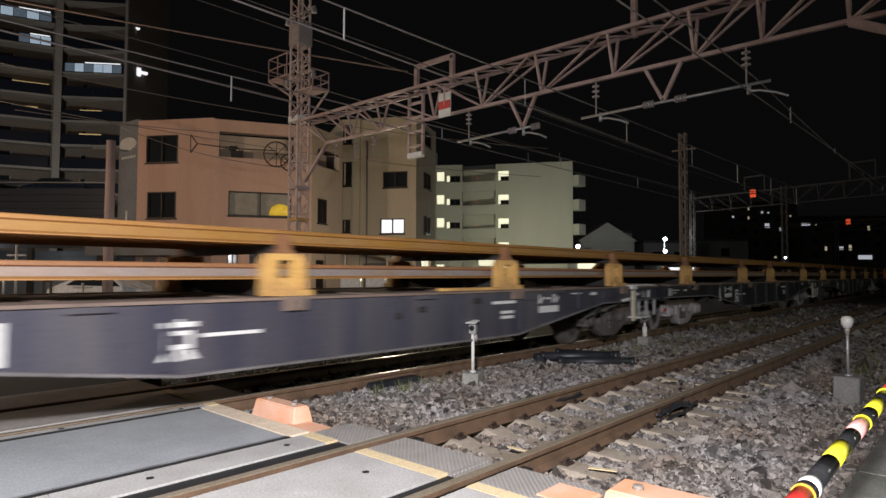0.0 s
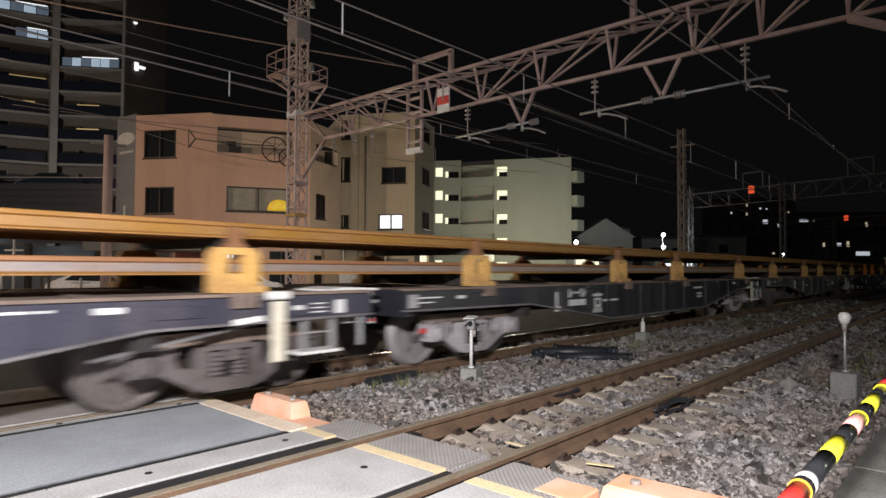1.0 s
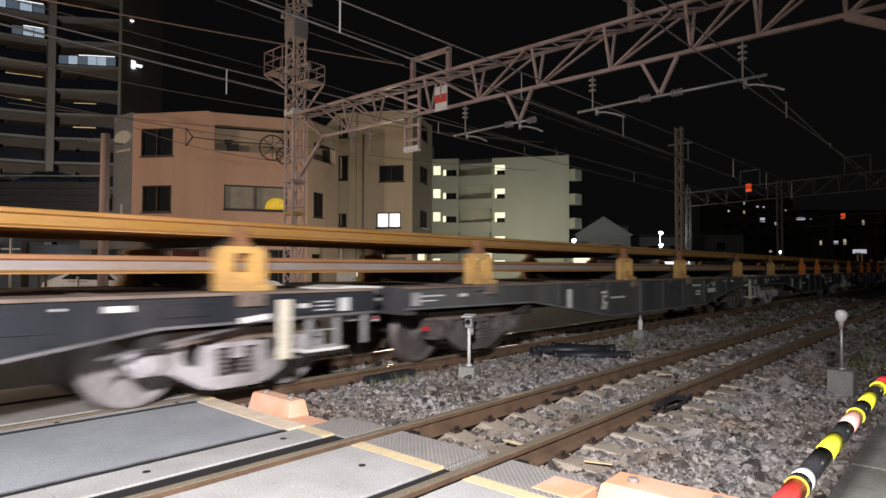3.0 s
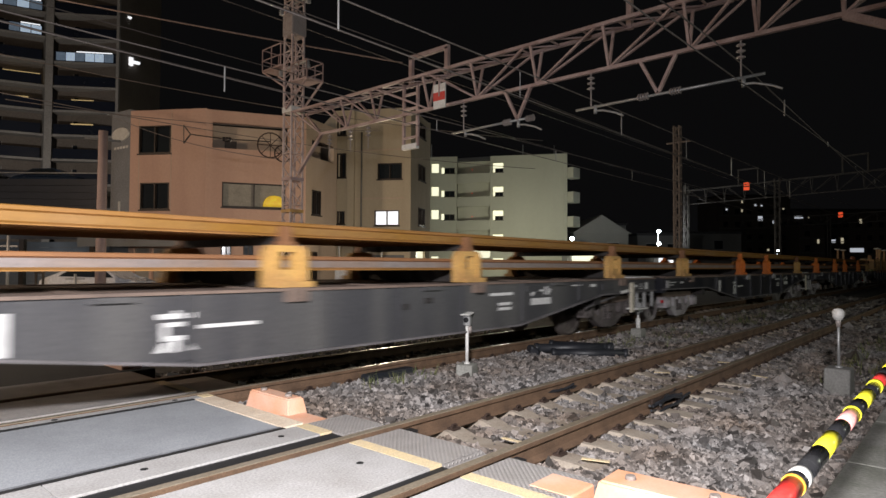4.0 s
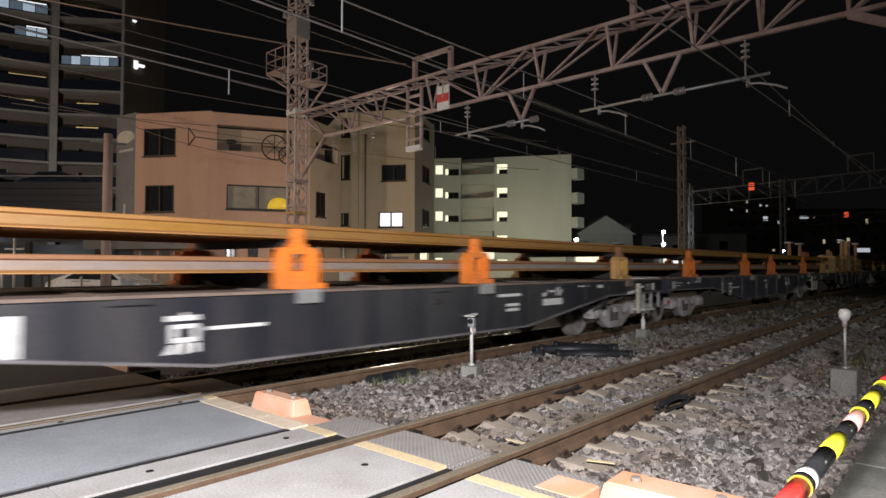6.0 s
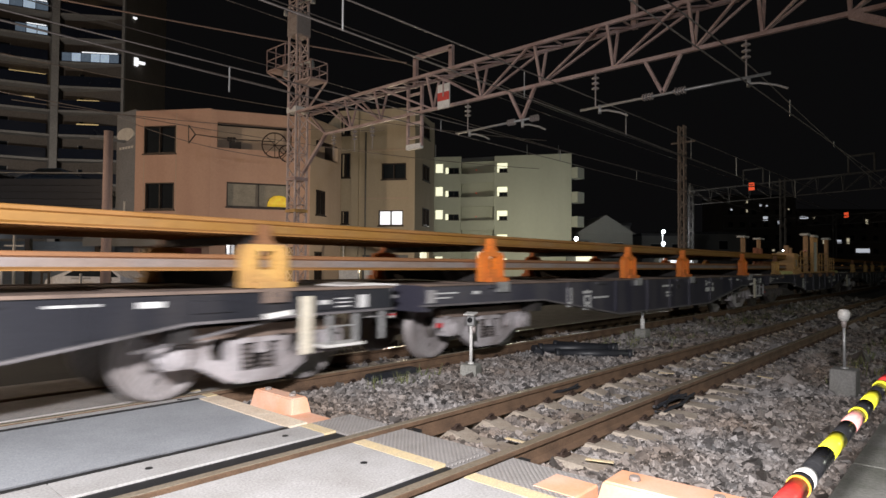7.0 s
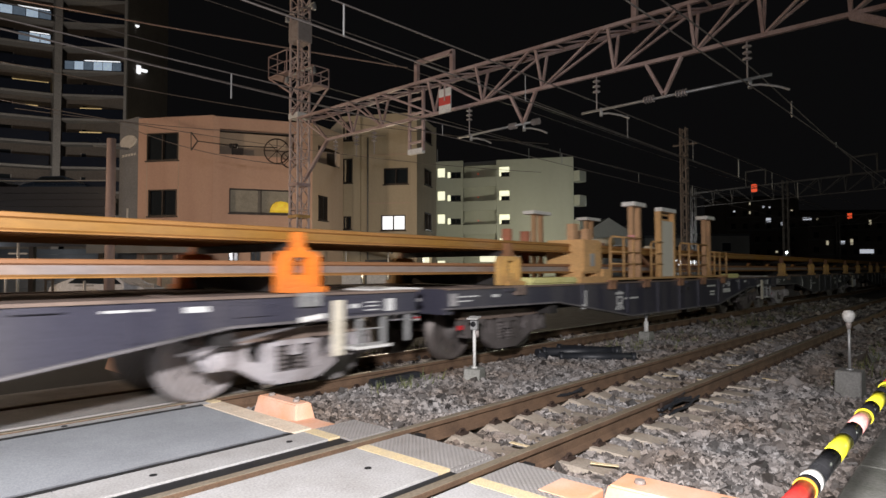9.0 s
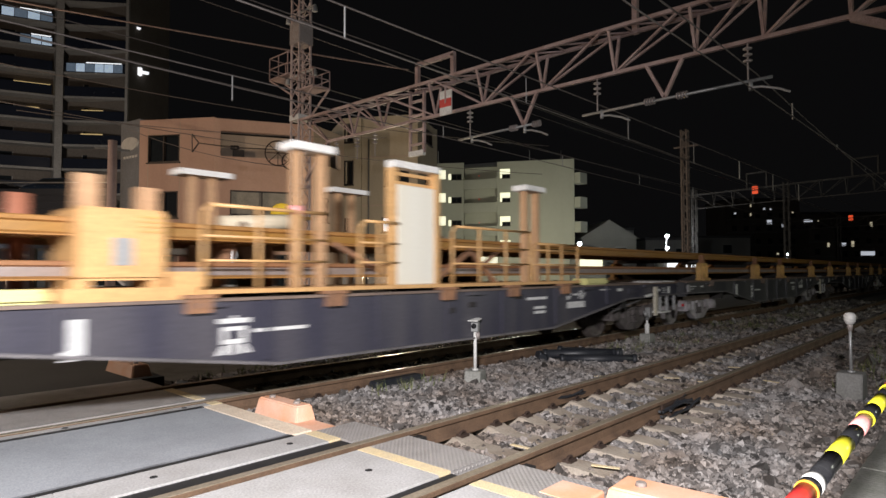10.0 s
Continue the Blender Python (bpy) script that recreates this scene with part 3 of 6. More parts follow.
def detector_post(at, head, label, tall=0.62):
    """Small trackside sensor on a pipe, standing on a concrete block."""
    t = thing("sensor_post", label, "sensor", "trackside sensor posts", at=at)
    foot = 0.20
    bm = BM()
    k = 1.2 if head == "round" else 1.0
    prism(bm, [(-0.17 * k, -0.1), (0.17 * k, -0.1), (0.115 * k, foot), (-0.115 * k, foot)], "y", -0.11 * k, 0.11 * k)
    bevelled(bm, 0.012)
    part("concrete_foot", bm, CONCRETE if head == "round" else CONCRETE_DARK, t)
    bm = BM()
    tube(bm, (0, 0, foot - 0.04), (0, 0, tall), 0.016 if head == "round" else 0.022, 12)
    tube(bm, (0, 0, foot - 0.01), (0, 0, foot + 0.02), 0.04, 12)
    part("pipe", bm, GALV if head == "round" else WHITE_PAINT, t, "dull pale pipe")
    if head == "box":
        bm = BM()
        box(bm, -0.035, 0.05, -0.05, 0.05, tall - 0.03, tall + 0.10)
        bevelled(bm, 0.01)
        part("sensor_head", bm, GALV, t)
        bm = BM()
        prism(bm, [(-0.10, tall + 0.115), (0.06, tall + 0.135), (0.06, tall + 0.15), (-0.10, tall + 0.125)], "y", -0.075, 0.075)
        part("hood", bm, WHITE_PAINT, t)
        bm = BM()
        tube(bm, (-0.04, 0, tall + 0.05), (-0.055, 0, tall + 0.05), 0.035, 14)
        part("lens", bm, BLACK_PAINT, t)
        bm = BM()
        tube(bm, (0.0, -0.03, tall - 0.04), (0.03, -0.03, tall - 0.12), 0.03, 10)
        part("gland", bm, CERAMIC, t)
    elif head == "cabinet":
        bm = BM()
        tube(bm, (0, 0, 0.17), (0, 0, 0.40), 0.045, 12)
        part("sleeve", bm, WHITE_PAINT, t)
        bm = BM()
        box(bm, 0.02, 0.14, -0.05, 0.05, tall, tall + 0.20)
        bevelled(bm, 0.012)
        part("junction_box", bm, GALV, t)
        bm = BM()
        tube(bm, (-0.02, 0, tall + 0.02), (-0.10, 0, tall + 0.12), 0.035, 10)
        tube(bm, (0.0, 0, tall - 0.05), (0.0, 0, tall + 0.1), 0.035, 10)
        part("sensor_head", bm, GALV, t)
    else:
        bm = BM()
        lathe(bm, [(0.02, -0.08), (0.045, -0.06), (0.062, -0.02), (0.064, 0.03), (0.045, 0.062), (0.012, 0.07)], Matrix.Translation((0, 0, tall + 0.03)), 16)
        part("sensor_head", bm, WHITE_PAINT, t, "round white lamp head")
        bm = BM()
        lathe(bm, [(0.022, -0.06), (0.03, 0.0), (0.022, 0.03)], Matrix.Translation((0, 0, tall - 0.06)), 12)
        part("neck", bm, CERAMIC, t)


detector_post(pose(6.19, 5.08, -0.2, 0, 0, 20), "box", "small white trackside sensor on a pipe with concrete foot", 0.73)
detector_post(pose(11.8, 5.2, -0.16), "cabinet", "trackside sensor with grey junction box on a concrete foot", 0.52)
detector_post(pose(8.5, 1.27, -0.09), "round", "round-headed trackside lamp on a thin pipe and concrete foot", 0.80)


def hose_bundle():
    t = thing("rubber_hoses", "heap of black rubber tubes lying on the ballast", "hose", at=pose(8.75, 4.95, -0.1, 0, 0, -62))
    for dx, dy, dz, rz, ln, r in ((-0.35, 0.3, 0.02, 40, 0.9, 0.06), (0.0, 0.1, 0.05, 16, 1.25, 0.075), (0.25, -0.12, 0.0, 8, 1.15, 0.07), (0.1, 0.32, 0.06, -14, 1.0, 0.06), (-0.5, 0.05, 0.0, 70, 0.6, 0.06)):
        bm = BM()
        m = pose(dx, dy, dz, 0, 0, rz)
        tube(bm, m @ Vector((-ln / 2, 0, 0)), m @ Vector((ln / 2, 0, 0.01)), r, 14)
        tube(bm, m @ Vector((-ln / 2 - 0.02, 0, 0)), m @ Vector((-ln / 2 + 0.05, 0, 0)), r + 0.012, 14)
        tube(bm, m @ Vector((ln / 2 - 0.05, 0, 0.01)), m @ Vector((ln / 2 + 0.02, 0, 0.01)), r + 0.012, 14)
        part("tube", bm, BLACK_RUBBER, t)
    t = thing("concrete_lid", "flat grey concrete cable trough lid in the ballast", "slab", at=pose(9.3, 4.65, -0.13, 2, 0, -12))
    part("slab", bevelled(boxes((-0.55, 0.5, -0.12, 0.14, -0.06, 0.02)), 0.012), CONCRETE, t)
    t = thing("splice_cover", "black rail joint cover lying beside the rail", "rail cover", at=pose(5.35, 5.70, -0.11, 0, 0, 2))
    part("cover", bevelled(boxes((-0.42, 0.42, -0.09, 0.08, -0.06, 0.055)), 0.025), BLACK_RUBBER, t)


hose_bundle()


def barrier():
    """Striped crossing barrier boom, lowered across the road beside the tracks."""
    p, q = Vector((1.62, 0.39, 0.70)), Vector((4.6, 0.325, 0.835))
    d = (q - p).normalized()
    t = thing("barrier_boom", "striped yellow, black and red crossing barrier boom with reflective sleeves", "barrier")
    seq = [(0.235, RED_PAINT, "red"), (0.012, ORANGE_BAR, "orange"), (0.03, BLACK_PAINT, "black"), (0.05, WHITE_PAINT, "white"), (0.23, BLACK_PAINT, "black"), (0.19, YELLOW_BAR, "yellow"),
           (0.16, BLACK_PAINT, "black"), (0.19, PINK_BAR, "pale red reflective"), (0.02, YELLOW_BAR, "yellow"), (0.15, BLACK_PAINT, "black"), (0.2, YELLOW_BAR, "yellow"), (0.16, BLACK_PAINT, "black"),
           (0.05, YELLOW_BAR, "yellow"), (0.18, RED_PAINT, "red"), (0.16, BLACK_PAINT, "black"), (0.2, YELLOW_BAR, "yellow"), (0.16, BLACK_PAINT, "black"), (0.2, YELLOW_BAR, "yellow"), (0.16, BLACK_PAINT, "black")]
    s = 0.0
    for ln, m, word in seq:
        bm = BM()
        r = 0.027 if ln > 0.06 else 0.030
        tube(bm, p + d * s, p + d * (s + ln), r, 20)
        part("sleeve", bm, m, t, word + " sleeve")
        s += ln
    bm = BM()
    tube(bm, p - d * 1.2, p, 0.026, 16)
    part("boom_end", bm, YELLOW_BAR, t)
    bm = BM()
    box(bm, p.x - 1.35, p.x - 1.05, 0.2, 0.55, -0.02, 0.95)
    bevelled(bm, 0.02)
    part("machine_housing", bm, YELLOW_BAR, t)


barrier()


def trough():
    """Low concrete cable trough along the right-hand side of the tracks."""
    t = thing("cable_trough", "weathered concrete cable trough beside the ballast", "trough", kind="structure")
    for k in range(9):
        bm = BM()
        a = 3.55 + 1.5 * k
        box(bm, a, a + 1.485, -0.60, 0.72, -0.7, -0.05 - 0.004 * (k % 3))
        bevelled(bm, 0.015)
        part("slab", bm, CONCRETE_DARK, t)


trough()


def tufts():
    """Thin dry grass and weeds at the edges of the ballast."""
    rng = random.Random(8)
    bm = BM()
    spots = [(rng.uniform(9, 24), rng.uniform(-1.5, 1.6)) for _ in range(420)] + [(rng.uniform(10, 26), rng.uniform(4.2, 5.6)) for _ in range(160)] + [(rng.uniform(4.4, 6), rng.uniform(5.2, 5.65)) for _ in range(14)] \
        + [(rng.uniform(3.6, 3.9), rng.uniform(0.5, 0.62)) for _ in range(10)] + [(rng.uniform(4, 12), rng.uniform(7.6, 9.2)) for _ in range(90)]
    for x, y in spots:
        for _ in range(7):
            a, h = rng.uniform(0, math.tau), rng.uniform(0.06, 0.2)
            b = Vector((x + rng.uniform(-0.06, 0.06), y + rng.uniform(-0.06, 0.06), -0.22 if y < 7 else -0.36))
            tip = b + Vector((math.cos(a) * h * 0.6, math.sin(a) * h * 0.6, h + 0.05))
            w = Vector((-math.sin(a), math.cos(a), 0)) * 0.011
            bm.faces.new([bm.verts.new(v) for v in (b - w, b + w, tip)])
    tagged(part("weeds", bm, LEAF), "thin dry weeds along the ballast edge", "grass", kind="stuff")


tufts()


def small_marks():
    """Yellow paint dabs on the sleepers and black bonding cables at the rail joints."""
    spots = [(4.07, 2.86, 0), (4.07, 2.12, 20), (8.0, 3.2, 35), (8.0, 2.75, 10), (8.6, 2.15, -20), (9.5, 2.85, 25), (7.5, 3.95, 40)]
    for x, y, rz in spots:
        t = thing("marker_strip", "short worn yellow marker strip lying on the track", "marker", "yellow track markers", at=pose(x, y, -0.122, 0, 0, rz))
        part("strip", boxes((-0.02, 0.02, -0.1, 0.1, 0, 0.006)), YELLOW_PAINT, t)
    rng = random.Random(3)
    for x, y in ((6.25, 2.44), (6.1, 3.66)):
        t = thing("bonding_cables", "tangle of black bonding cables at a rail joint", "cable", "rail joint cables", at=pose(x, y, -0.1))
        for k in range(6):
            bm = BM()
            a = Vector((rng.uniform(-0.5, -0.2), rng.uniform(-0.06, 0.04), rng.uniform(-0.05, 0.03)))
            for _ in range(5):
                b = a + Vector((rng.uniform(0.08, 0.2), rng.uniform(-0.05, 0.05), rng.uniform(-0.03, 0.03)))
                tube(bm, a, b, 0.014, 6)
                a = b
            part("cable", bm, BLACK_RUBBER, t)
        part("joint_plate", bevelled(boxes((-0.3, 0.3, 0.03, 0.062, -0.02, 0.06)), 0.008), CLIP, t)


small_marks()

# ---- overhead line: masts, beams, wires ----
GX = 11.53


def lattice_mast(x, y, h, side=0.6, paint=GANTRY, leg=0.035):
    t = thing("lattice_mast", "pale painted steel lattice mast of the overhead line", "mast", at=pose(x, y, -0.3))
    s = side / 2
    for sx in (-1, 1):
        for sy in (-1, 1):
            bm = BM()
            box(bm, sx * s - leg, sx * s + leg, sy * s - leg, sy * s + leg, 0, h)
            part("leg", bm, paint, t)
    n = int(h / 0.42)
    near = side > 0.42
    rest = BM()
    for face in range(4):
        m = Matrix.Rotation(face * math.pi / 2, 4, "Z")
        for k in range(n):
            z0, z1 = 0.2 + k * 0.42, 0.2 + (k + 1) * 0.42
            a, b = (-s, s) if k % 2 else (s, -s)
            runs = [((a, -s - 0.01, z0), (b, -s - 0.01, z1), 0.036, 0.02)]
            if k % 4 == 0:
                runs.append(((-s, -s - 0.02, z0), (s, -s - 0.02, z0), 0.05, 0.02))
            for p, q, w, hh in runs:
                one = BM() if near else rest
                bar(one, m @ Vector(p), m @ Vector(q), w, hh)
                if near:
                    part("lacing_bar", one, paint, t)
    if near:
        rest.free()
    else:
        tagged(part("lacing", rest, paint, t), kind="stuff")
    return t


mast = lattice_mast(GX, 16.95, 12.5, 0.44, MAST_PAINT, 0.028)
# bands, transformer cabinet, working platforms and side gear on the mast
part("steel_band", boxes((-0.262, 0.262, -0.262, 0.262, 3.3, 3.4)), STAND_Y, mast, "yellow marker band")
part("steel_band", boxes((-0.262, 0.262, -0.262, 0.262, 6.6, 6.78)), WHITE_PAINT, mast, "white band")
part("steel_band", boxes((-0.262, 0.262, -0.262, 0.262, 4.35, 4.45)), GANTRY, mast)
part("equipment_box", bevelled(boxes((-0.28, 0.28, -0.3, 0.28, 9.15, 9.9)), 0.03), CERAMIC, mast, "grey equipment box")


def platform(parent, y0, y1, z, h):
    part("platform_deck", boxes((-0.32, 0.32, y0, y1, z, z + 0.05)), GANTRY, parent)
    bars = []
    for x in (-0.32, 0.32):
        bars += [((x, y, z), (x, y, z + h)) for y in (y0, (y0 + y1) / 2, y1)]
        bars += [((x, y0, z + h * k), (x, y1, z + h * k)) for k in (0.5, 1.0)]
    bars += [((-0.32, y, z + h * k), (0.32, y, z + h * k)) for y in (y0, y1) for k in (0.5, 1.0)]
    for p, q in bars:
        bm = BM()
        bar(bm, p, q, 0.026)
        part("platform_rail", bm, GANTRY, parent)
    bm = BM()
    for x in (-0.3, 0.3):
        bar(bm, (x, y0 if abs(y0) > abs(y1) else y1, z), (x, 0, z - 0.8), 0.05)
    part("platform_brace", bm, GANTRY, parent)


platform(mast, 0.3, 1.4, 8.2, 0.75)
platform(mast, -1.15, -0.3, 7.5, 0.6)
for k in (8.2, 10.3):
    bm = BM()
    bar(bm, (0, -0.8, k), (0, 0.8, k), 0.06)
    for y in (-0.75, 0.75):
        lathe(bm, [(0.03, 0.0), (0.1, 0.03), (0.05, 0.06), (0.1, 0.1), (0.05, 0.13), (0.09, 0.17), (0.03, 0.2)], Matrix.Translation((0, y, k - 0.22)), 10)
    part("insulator_arm", bm, GALV, mast)
# round pulley wheels and pull-off arm on the mast
for r, x0, y0, z0 in ((0.42, -0.38, 0.75, 5.58), (0.28, -0.1, 0.42, 5.3)):
    bm = BM()
    for k in range(18):
        a, b = k * math.tau / 18, (k + 1) * math.tau / 18
        tube(bm, (x0 + r * math.cos(a) * 0.85, y0 - r * math.cos(a) * 0.5, z0 + r * math.sin(a)), (x0 + r * math.cos(b) * 0.85, y0 - r * math.cos(b) * 0.5, z0 + r * math.sin(b)), 0.022, 6)
    for k in range(4):
        a = k * math.pi / 4
        v = Vector((0.85 * math.cos(a), -0.5 * math.cos(a), math.sin(a))) * r
        tube(bm, Vector((x0, y0, z0)) - v, Vector((x0, y0, z0)) + v, 0.012, 5)
    part("tension_wheel", bm, CLIP, mast, "dark tension pulley wheel")
bm = BM()
tube(bm, (-0.38, 0.75, 5.7), (-1.17, 2.25, 5.86), 0.02, 6)
tube(bm, (-1.17, 2.25, 5.86), (-1.83, 3.45, 6.09), 0.02, 6)
tube(bm, (-1.83, 3.45, 6.09), (-1.98, 3.65, 6.41), 0.025, 6)
tube(bm, (-1.83, 3.45, 6.09), (-1.97, 3.65, 5.78), 0.025, 6)
tube(bm, (-1.98, 3.65, 6.41), (-1.97, 3.65, 5.78), 0.018, 6)
for k in range(3):
    lathe(bm, [(0.02, -0.03), (0.085, 0.0), (0.02, 0.03)], Matrix.Translation((-1.1 - 0.05 * k, 2.12 + 0.09 * k, 5.845 + 0.008 * k)) @ Matrix.Rotation(math.pi / 2, 4, "X"), 10)
part("tension_yoke", bm, FRAME, mast, "dark tension yoke and insulator")

NODES = [15.41, 14.16, 12.84, 10.78, 9.17, 7.45, 5.69, 4.05, 2.88, 1.59]


def truss(name, x, y_hi, y_lo, z0, z1, nodes, label, thick=0.072, depth=0.5, at=None, turn=9.0, paint=GANTRY):
    """Portal beam of two lattice faces."""
    t = thing(name, label, "gantry", "overhead line portal beams", at=at or pose(x, 0, 0))
    for dx in (-depth / 2, depth / 2):
        bm = BM()
        bar(bm, (dx, y_hi, z1), (dx, y_lo, z1), thick, thick)
        part("top_chord", bm, paint, t)
        bm = BM()
        if dx > 0:
            bar(bm, (0, nodes[0], z0), (0, y_lo, z0), thick * 1.1, thick)
            part("bottom_chord", bm, paint, t)
        else:
            bm.free()
        runs = [((dx, y_hi, z1), (0, nodes[0], z0), 0.8)]
        for a, b in zip(nodes, nodes[1:]):
            runs += [((0, b, z0), (dx, b + 0.02, z1), 0.75), ((0, b if b > turn else a, z0), (dx, a - 0.15 if b > turn else b + 0.15, z1), 0.7)]
        for p, q, k in runs:
            bm = BM()
            bar(bm, p, q, thick * k, thick * k * 0.8)
            part("lattice_bar", bm, paint, t)
    y = y_hi
    while y > y_lo + 0.8:
        for p, q in (((-depth / 2, y, z1), (depth / 2, y - 0.8, z1)), ((depth / 2, y - 0.8, z1), (-depth / 2, y - 0.8, z1))):
            bm = BM()
            bar(bm, p, q, thick * 0.5, thick * 0.4)
            part("top_lacing", bm, paint, t)
        y -= 0.8
    return t


beam = truss("portal_beam", GX, 16.6, -3.0, 5.40, 6.25, NODES + [0.2, -1.2, -2.6], "pinkish grey steel lattice beam spanning the tracks")
bm = BM()
bar(bm, (0, 15.41, 5.4), (0, 16.6, 4.3), 0.09, 0.09)
bar(bm, (0, 1.59, 5.38), (0, -0.6, 4.2), 0.12, 0.12)
part("knee_brace", bm, GANTRY, beam)


def square_frame(parent, y0, y1, z0, z1, paint=GANTRY):
    bm = BM()
    bar(bm, (0.25, y0, z0), (0.25, y0, z1), 0.11, 0.11)
    bar(bm, (0.25, y1, z0), (0.25, y1, z1), 0.11, 0.11)
    bar(bm, (0.25, y0 + 0.05, z1), (0.25, y1 - 0.05, z1), 0.11, 0.11)
    part("wire_frame", bm, paint, parent)


square_frame(beam, 11.7, 10.38, 6.2, 7.03)
square_frame(beam, 5.35, 3.4, 6.2, 7.9)


def hung_ladder(parent):
    bm = BM()
    for y in (11.93, 11.40):
        bar(bm, (0.2, y, 6.3), (0.2, y, 4.55), 0.07, 0.07)
    for z in (4.57, 4.8, 5.2, 5.6, 6.0):
        bar(bm, (0.2, 11.93, z), (0.2, 11.40, z), 0.06, 0.06)
    part("hanging_frame", bm, GANTRY, parent, "white-tipped hanging frame")
    part("frame_foot", boxes((0.14, 0.26, 11.40, 11.95, 4.48, 4.62)), WHITE_PAINT, parent)


hung_ladder(beam)
sign = part("number_board", boxes((-0.03, 0.03, -0.02, 0.02, 0.3, 0.7)), GANTRY, beam, "white board with a red band")
sign.location = (-0.32, 10.13, 5.25)
part("board", boxes((-0.015, 0.015, -0.2, 0.2, 0, 0.62)), WHITE_PAINT, sign)
part("band", boxes((-0.02, -0.0155, -0.2, 0.2, 0.2, 0.41)), RED_PAINT, sign, "red band")


def pull_off(parent, yc, ya, yb, side):
    """V hanger, insulated arm and curved registration arm for one track."""
    bm = BM()
    bar(bm, (0, yc + 0.35, 5.37), (0, yc, 4.68), 0.07, 0.06)
    bar(bm, (0, yc - 0.35, 5.37), (0, yc, 4.68), 0.07, 0.06)
    part("v_hanger", bm, GANTRY, parent)
    bm = BM()
    tube(bm, (0, ya, 4.64), (0, yb, 4.68), 0.028, 8)
    part("steady_arm", bm, GALV, parent)
    for o in (0.32, -0.32):
        bm = BM()
        for k in range(4):
            tube(bm, (0, yc + o + 0.055 * k - 0.11, 4.665), (0, yc + o + 0.055 * k - 0.075, 4.665), 0.075, 12, 0.05)
        part("insulator", bm, CERAMIC, parent, "pale ceramic insulator")
    for y in (ya + side * 0.45, yb - side * 0.35):
        bm = BM()
        pts = [(0, y, 4.56), (0, y - 0.18, 4.54), (0, y - 0.45, 4.45), (0, y - 0.62, 4.36)]
        for a, b in zip(pts, pts[1:]):
            tube(bm, a, b, 0.02, 6)
        tube(bm, (0, y, 4.68), (0, y, 4.5), 0.035, 8)
        part("registration_arm", bm, GALV, parent)


pull_off(beam, 4.66, 6.45, 2.76, -1)
pull_off(beam, 7.97, 9.99, 7.6, -1)


def hanger_insulators(parent, y, z0):
    bm = BM()
    m = Matrix.Translation((0, y, z0))
    tube(bm, (0, y, z0 + 0.02), (0, y, z0 - 0.72), 0.014, 6)
    for k in range(3):
        lathe(bm, [(0.02, 0.0), (0.075, -0.025), (0.08, -0.04), (0.03, -0.06)], m @ Matrix.Translation((0, 0, -0.08 - k * 0.11)), 12)
    part("suspension_insulator", bm, CERAMIC, parent)


for yy in (3.15, 6.1, 9.6, 13.2, 14.0, 15.0):
    hanger_insulators(beam, yy, 5.38)

near_mast = lattice_mast(GX, -3.3, 8.2)


def wire(y0, z0, x0=-16.0, x1=95.0, r=0.012, sag=0.25, y1=None, z1=None, material=None, label="thin overhead wire running along the tracks", period=None):
    """One overhead wire along the line, sagging between supports 45 m apart."""
    y1, z1 = y0 if y1 is None else y1, z0 if z1 is None else z1
    cu = bpy.data.curves.new("overhead_wire", "CURVE")
    cu.dimensions, cu.bevel_depth, cu.bevel_resolution = "3D", r, 1
    sp = cu.splines.new("POLY")
    n = 60
    sp.points.add(n - 1)
    for i in range(n):
        k = i / (n - 1)
        x = x0 + (x1 - x0) * k
        f = ((x - GX) / 45.0) % 1.0
        sp.points[i].co = (x, y0 + (y1 - y0) * k, z0 + (z1 - z0) * k - 4 * sag * f * (1 - f), 1)
    cu.materials.append(material or WIRE)
    ob = new("overhead_wire", cu)
    return tagged(ob, label, "wire", "overhead wires")


wires = [wire(3.05, 3.98, r=0.011, sag=0.02, z1=6.08), wire(3.2, 5.02, r=0.012, sag=0.35), wire(6.42, 4.47, r=0.011, sag=0.02), wire(6.42, 4.66, sag=0.05, z1=6.05), wire(9.8, 4.56, r=0.011, sag=0.02), wire(9.8, 4.5, sag=0.05, z1=5.9)]


def droppers(parent, y, x0, step, n, low, high):
    """Short upright hangers between the contact wire and the wire above; low and high give heights at x."""
    for k in range(n):
        x = x0 + step * k
        bm = BM()
        tube(bm, (x, y, low(x)), (x, y, high(x)), 0.014 if k % 2 == 0 else 0.008, 5)
        part("dropper", bm, GALV, parent)


droppers(wires[1], 3.12, 14.6, 5.0, 5, lambda x: 4.28 + 0.019 * x, lambda x: 5.0 - 1.4 * ((x - GX) / 45) * (1 - (x - GX) / 45))
droppers(wires[3], 6.42, 5.06, 4.3, 7, lambda x: 4.45, lambda x: 4.83 + 0.0125 * x)
droppers(wires[5], 9.8, 5.25, 5.5, 6, lambda x: 4.3 if x < 6 else 4.54, lambda x: 4.68 + 0.0125 * x)

# feeders carried by the mast
for yy, zz, rr, sg in ((17.2, 9.40, 0.016, 0.1), (17.0, 9.72, 0.014, 0.15), (17.2, 7.05, 0.014, 0.05), (11.0, 6.85, 0.012, 0.1), (16.6, 7.5, 0.013, 0.1)):
    wire(yy, zz, r=rr, sag=sg)


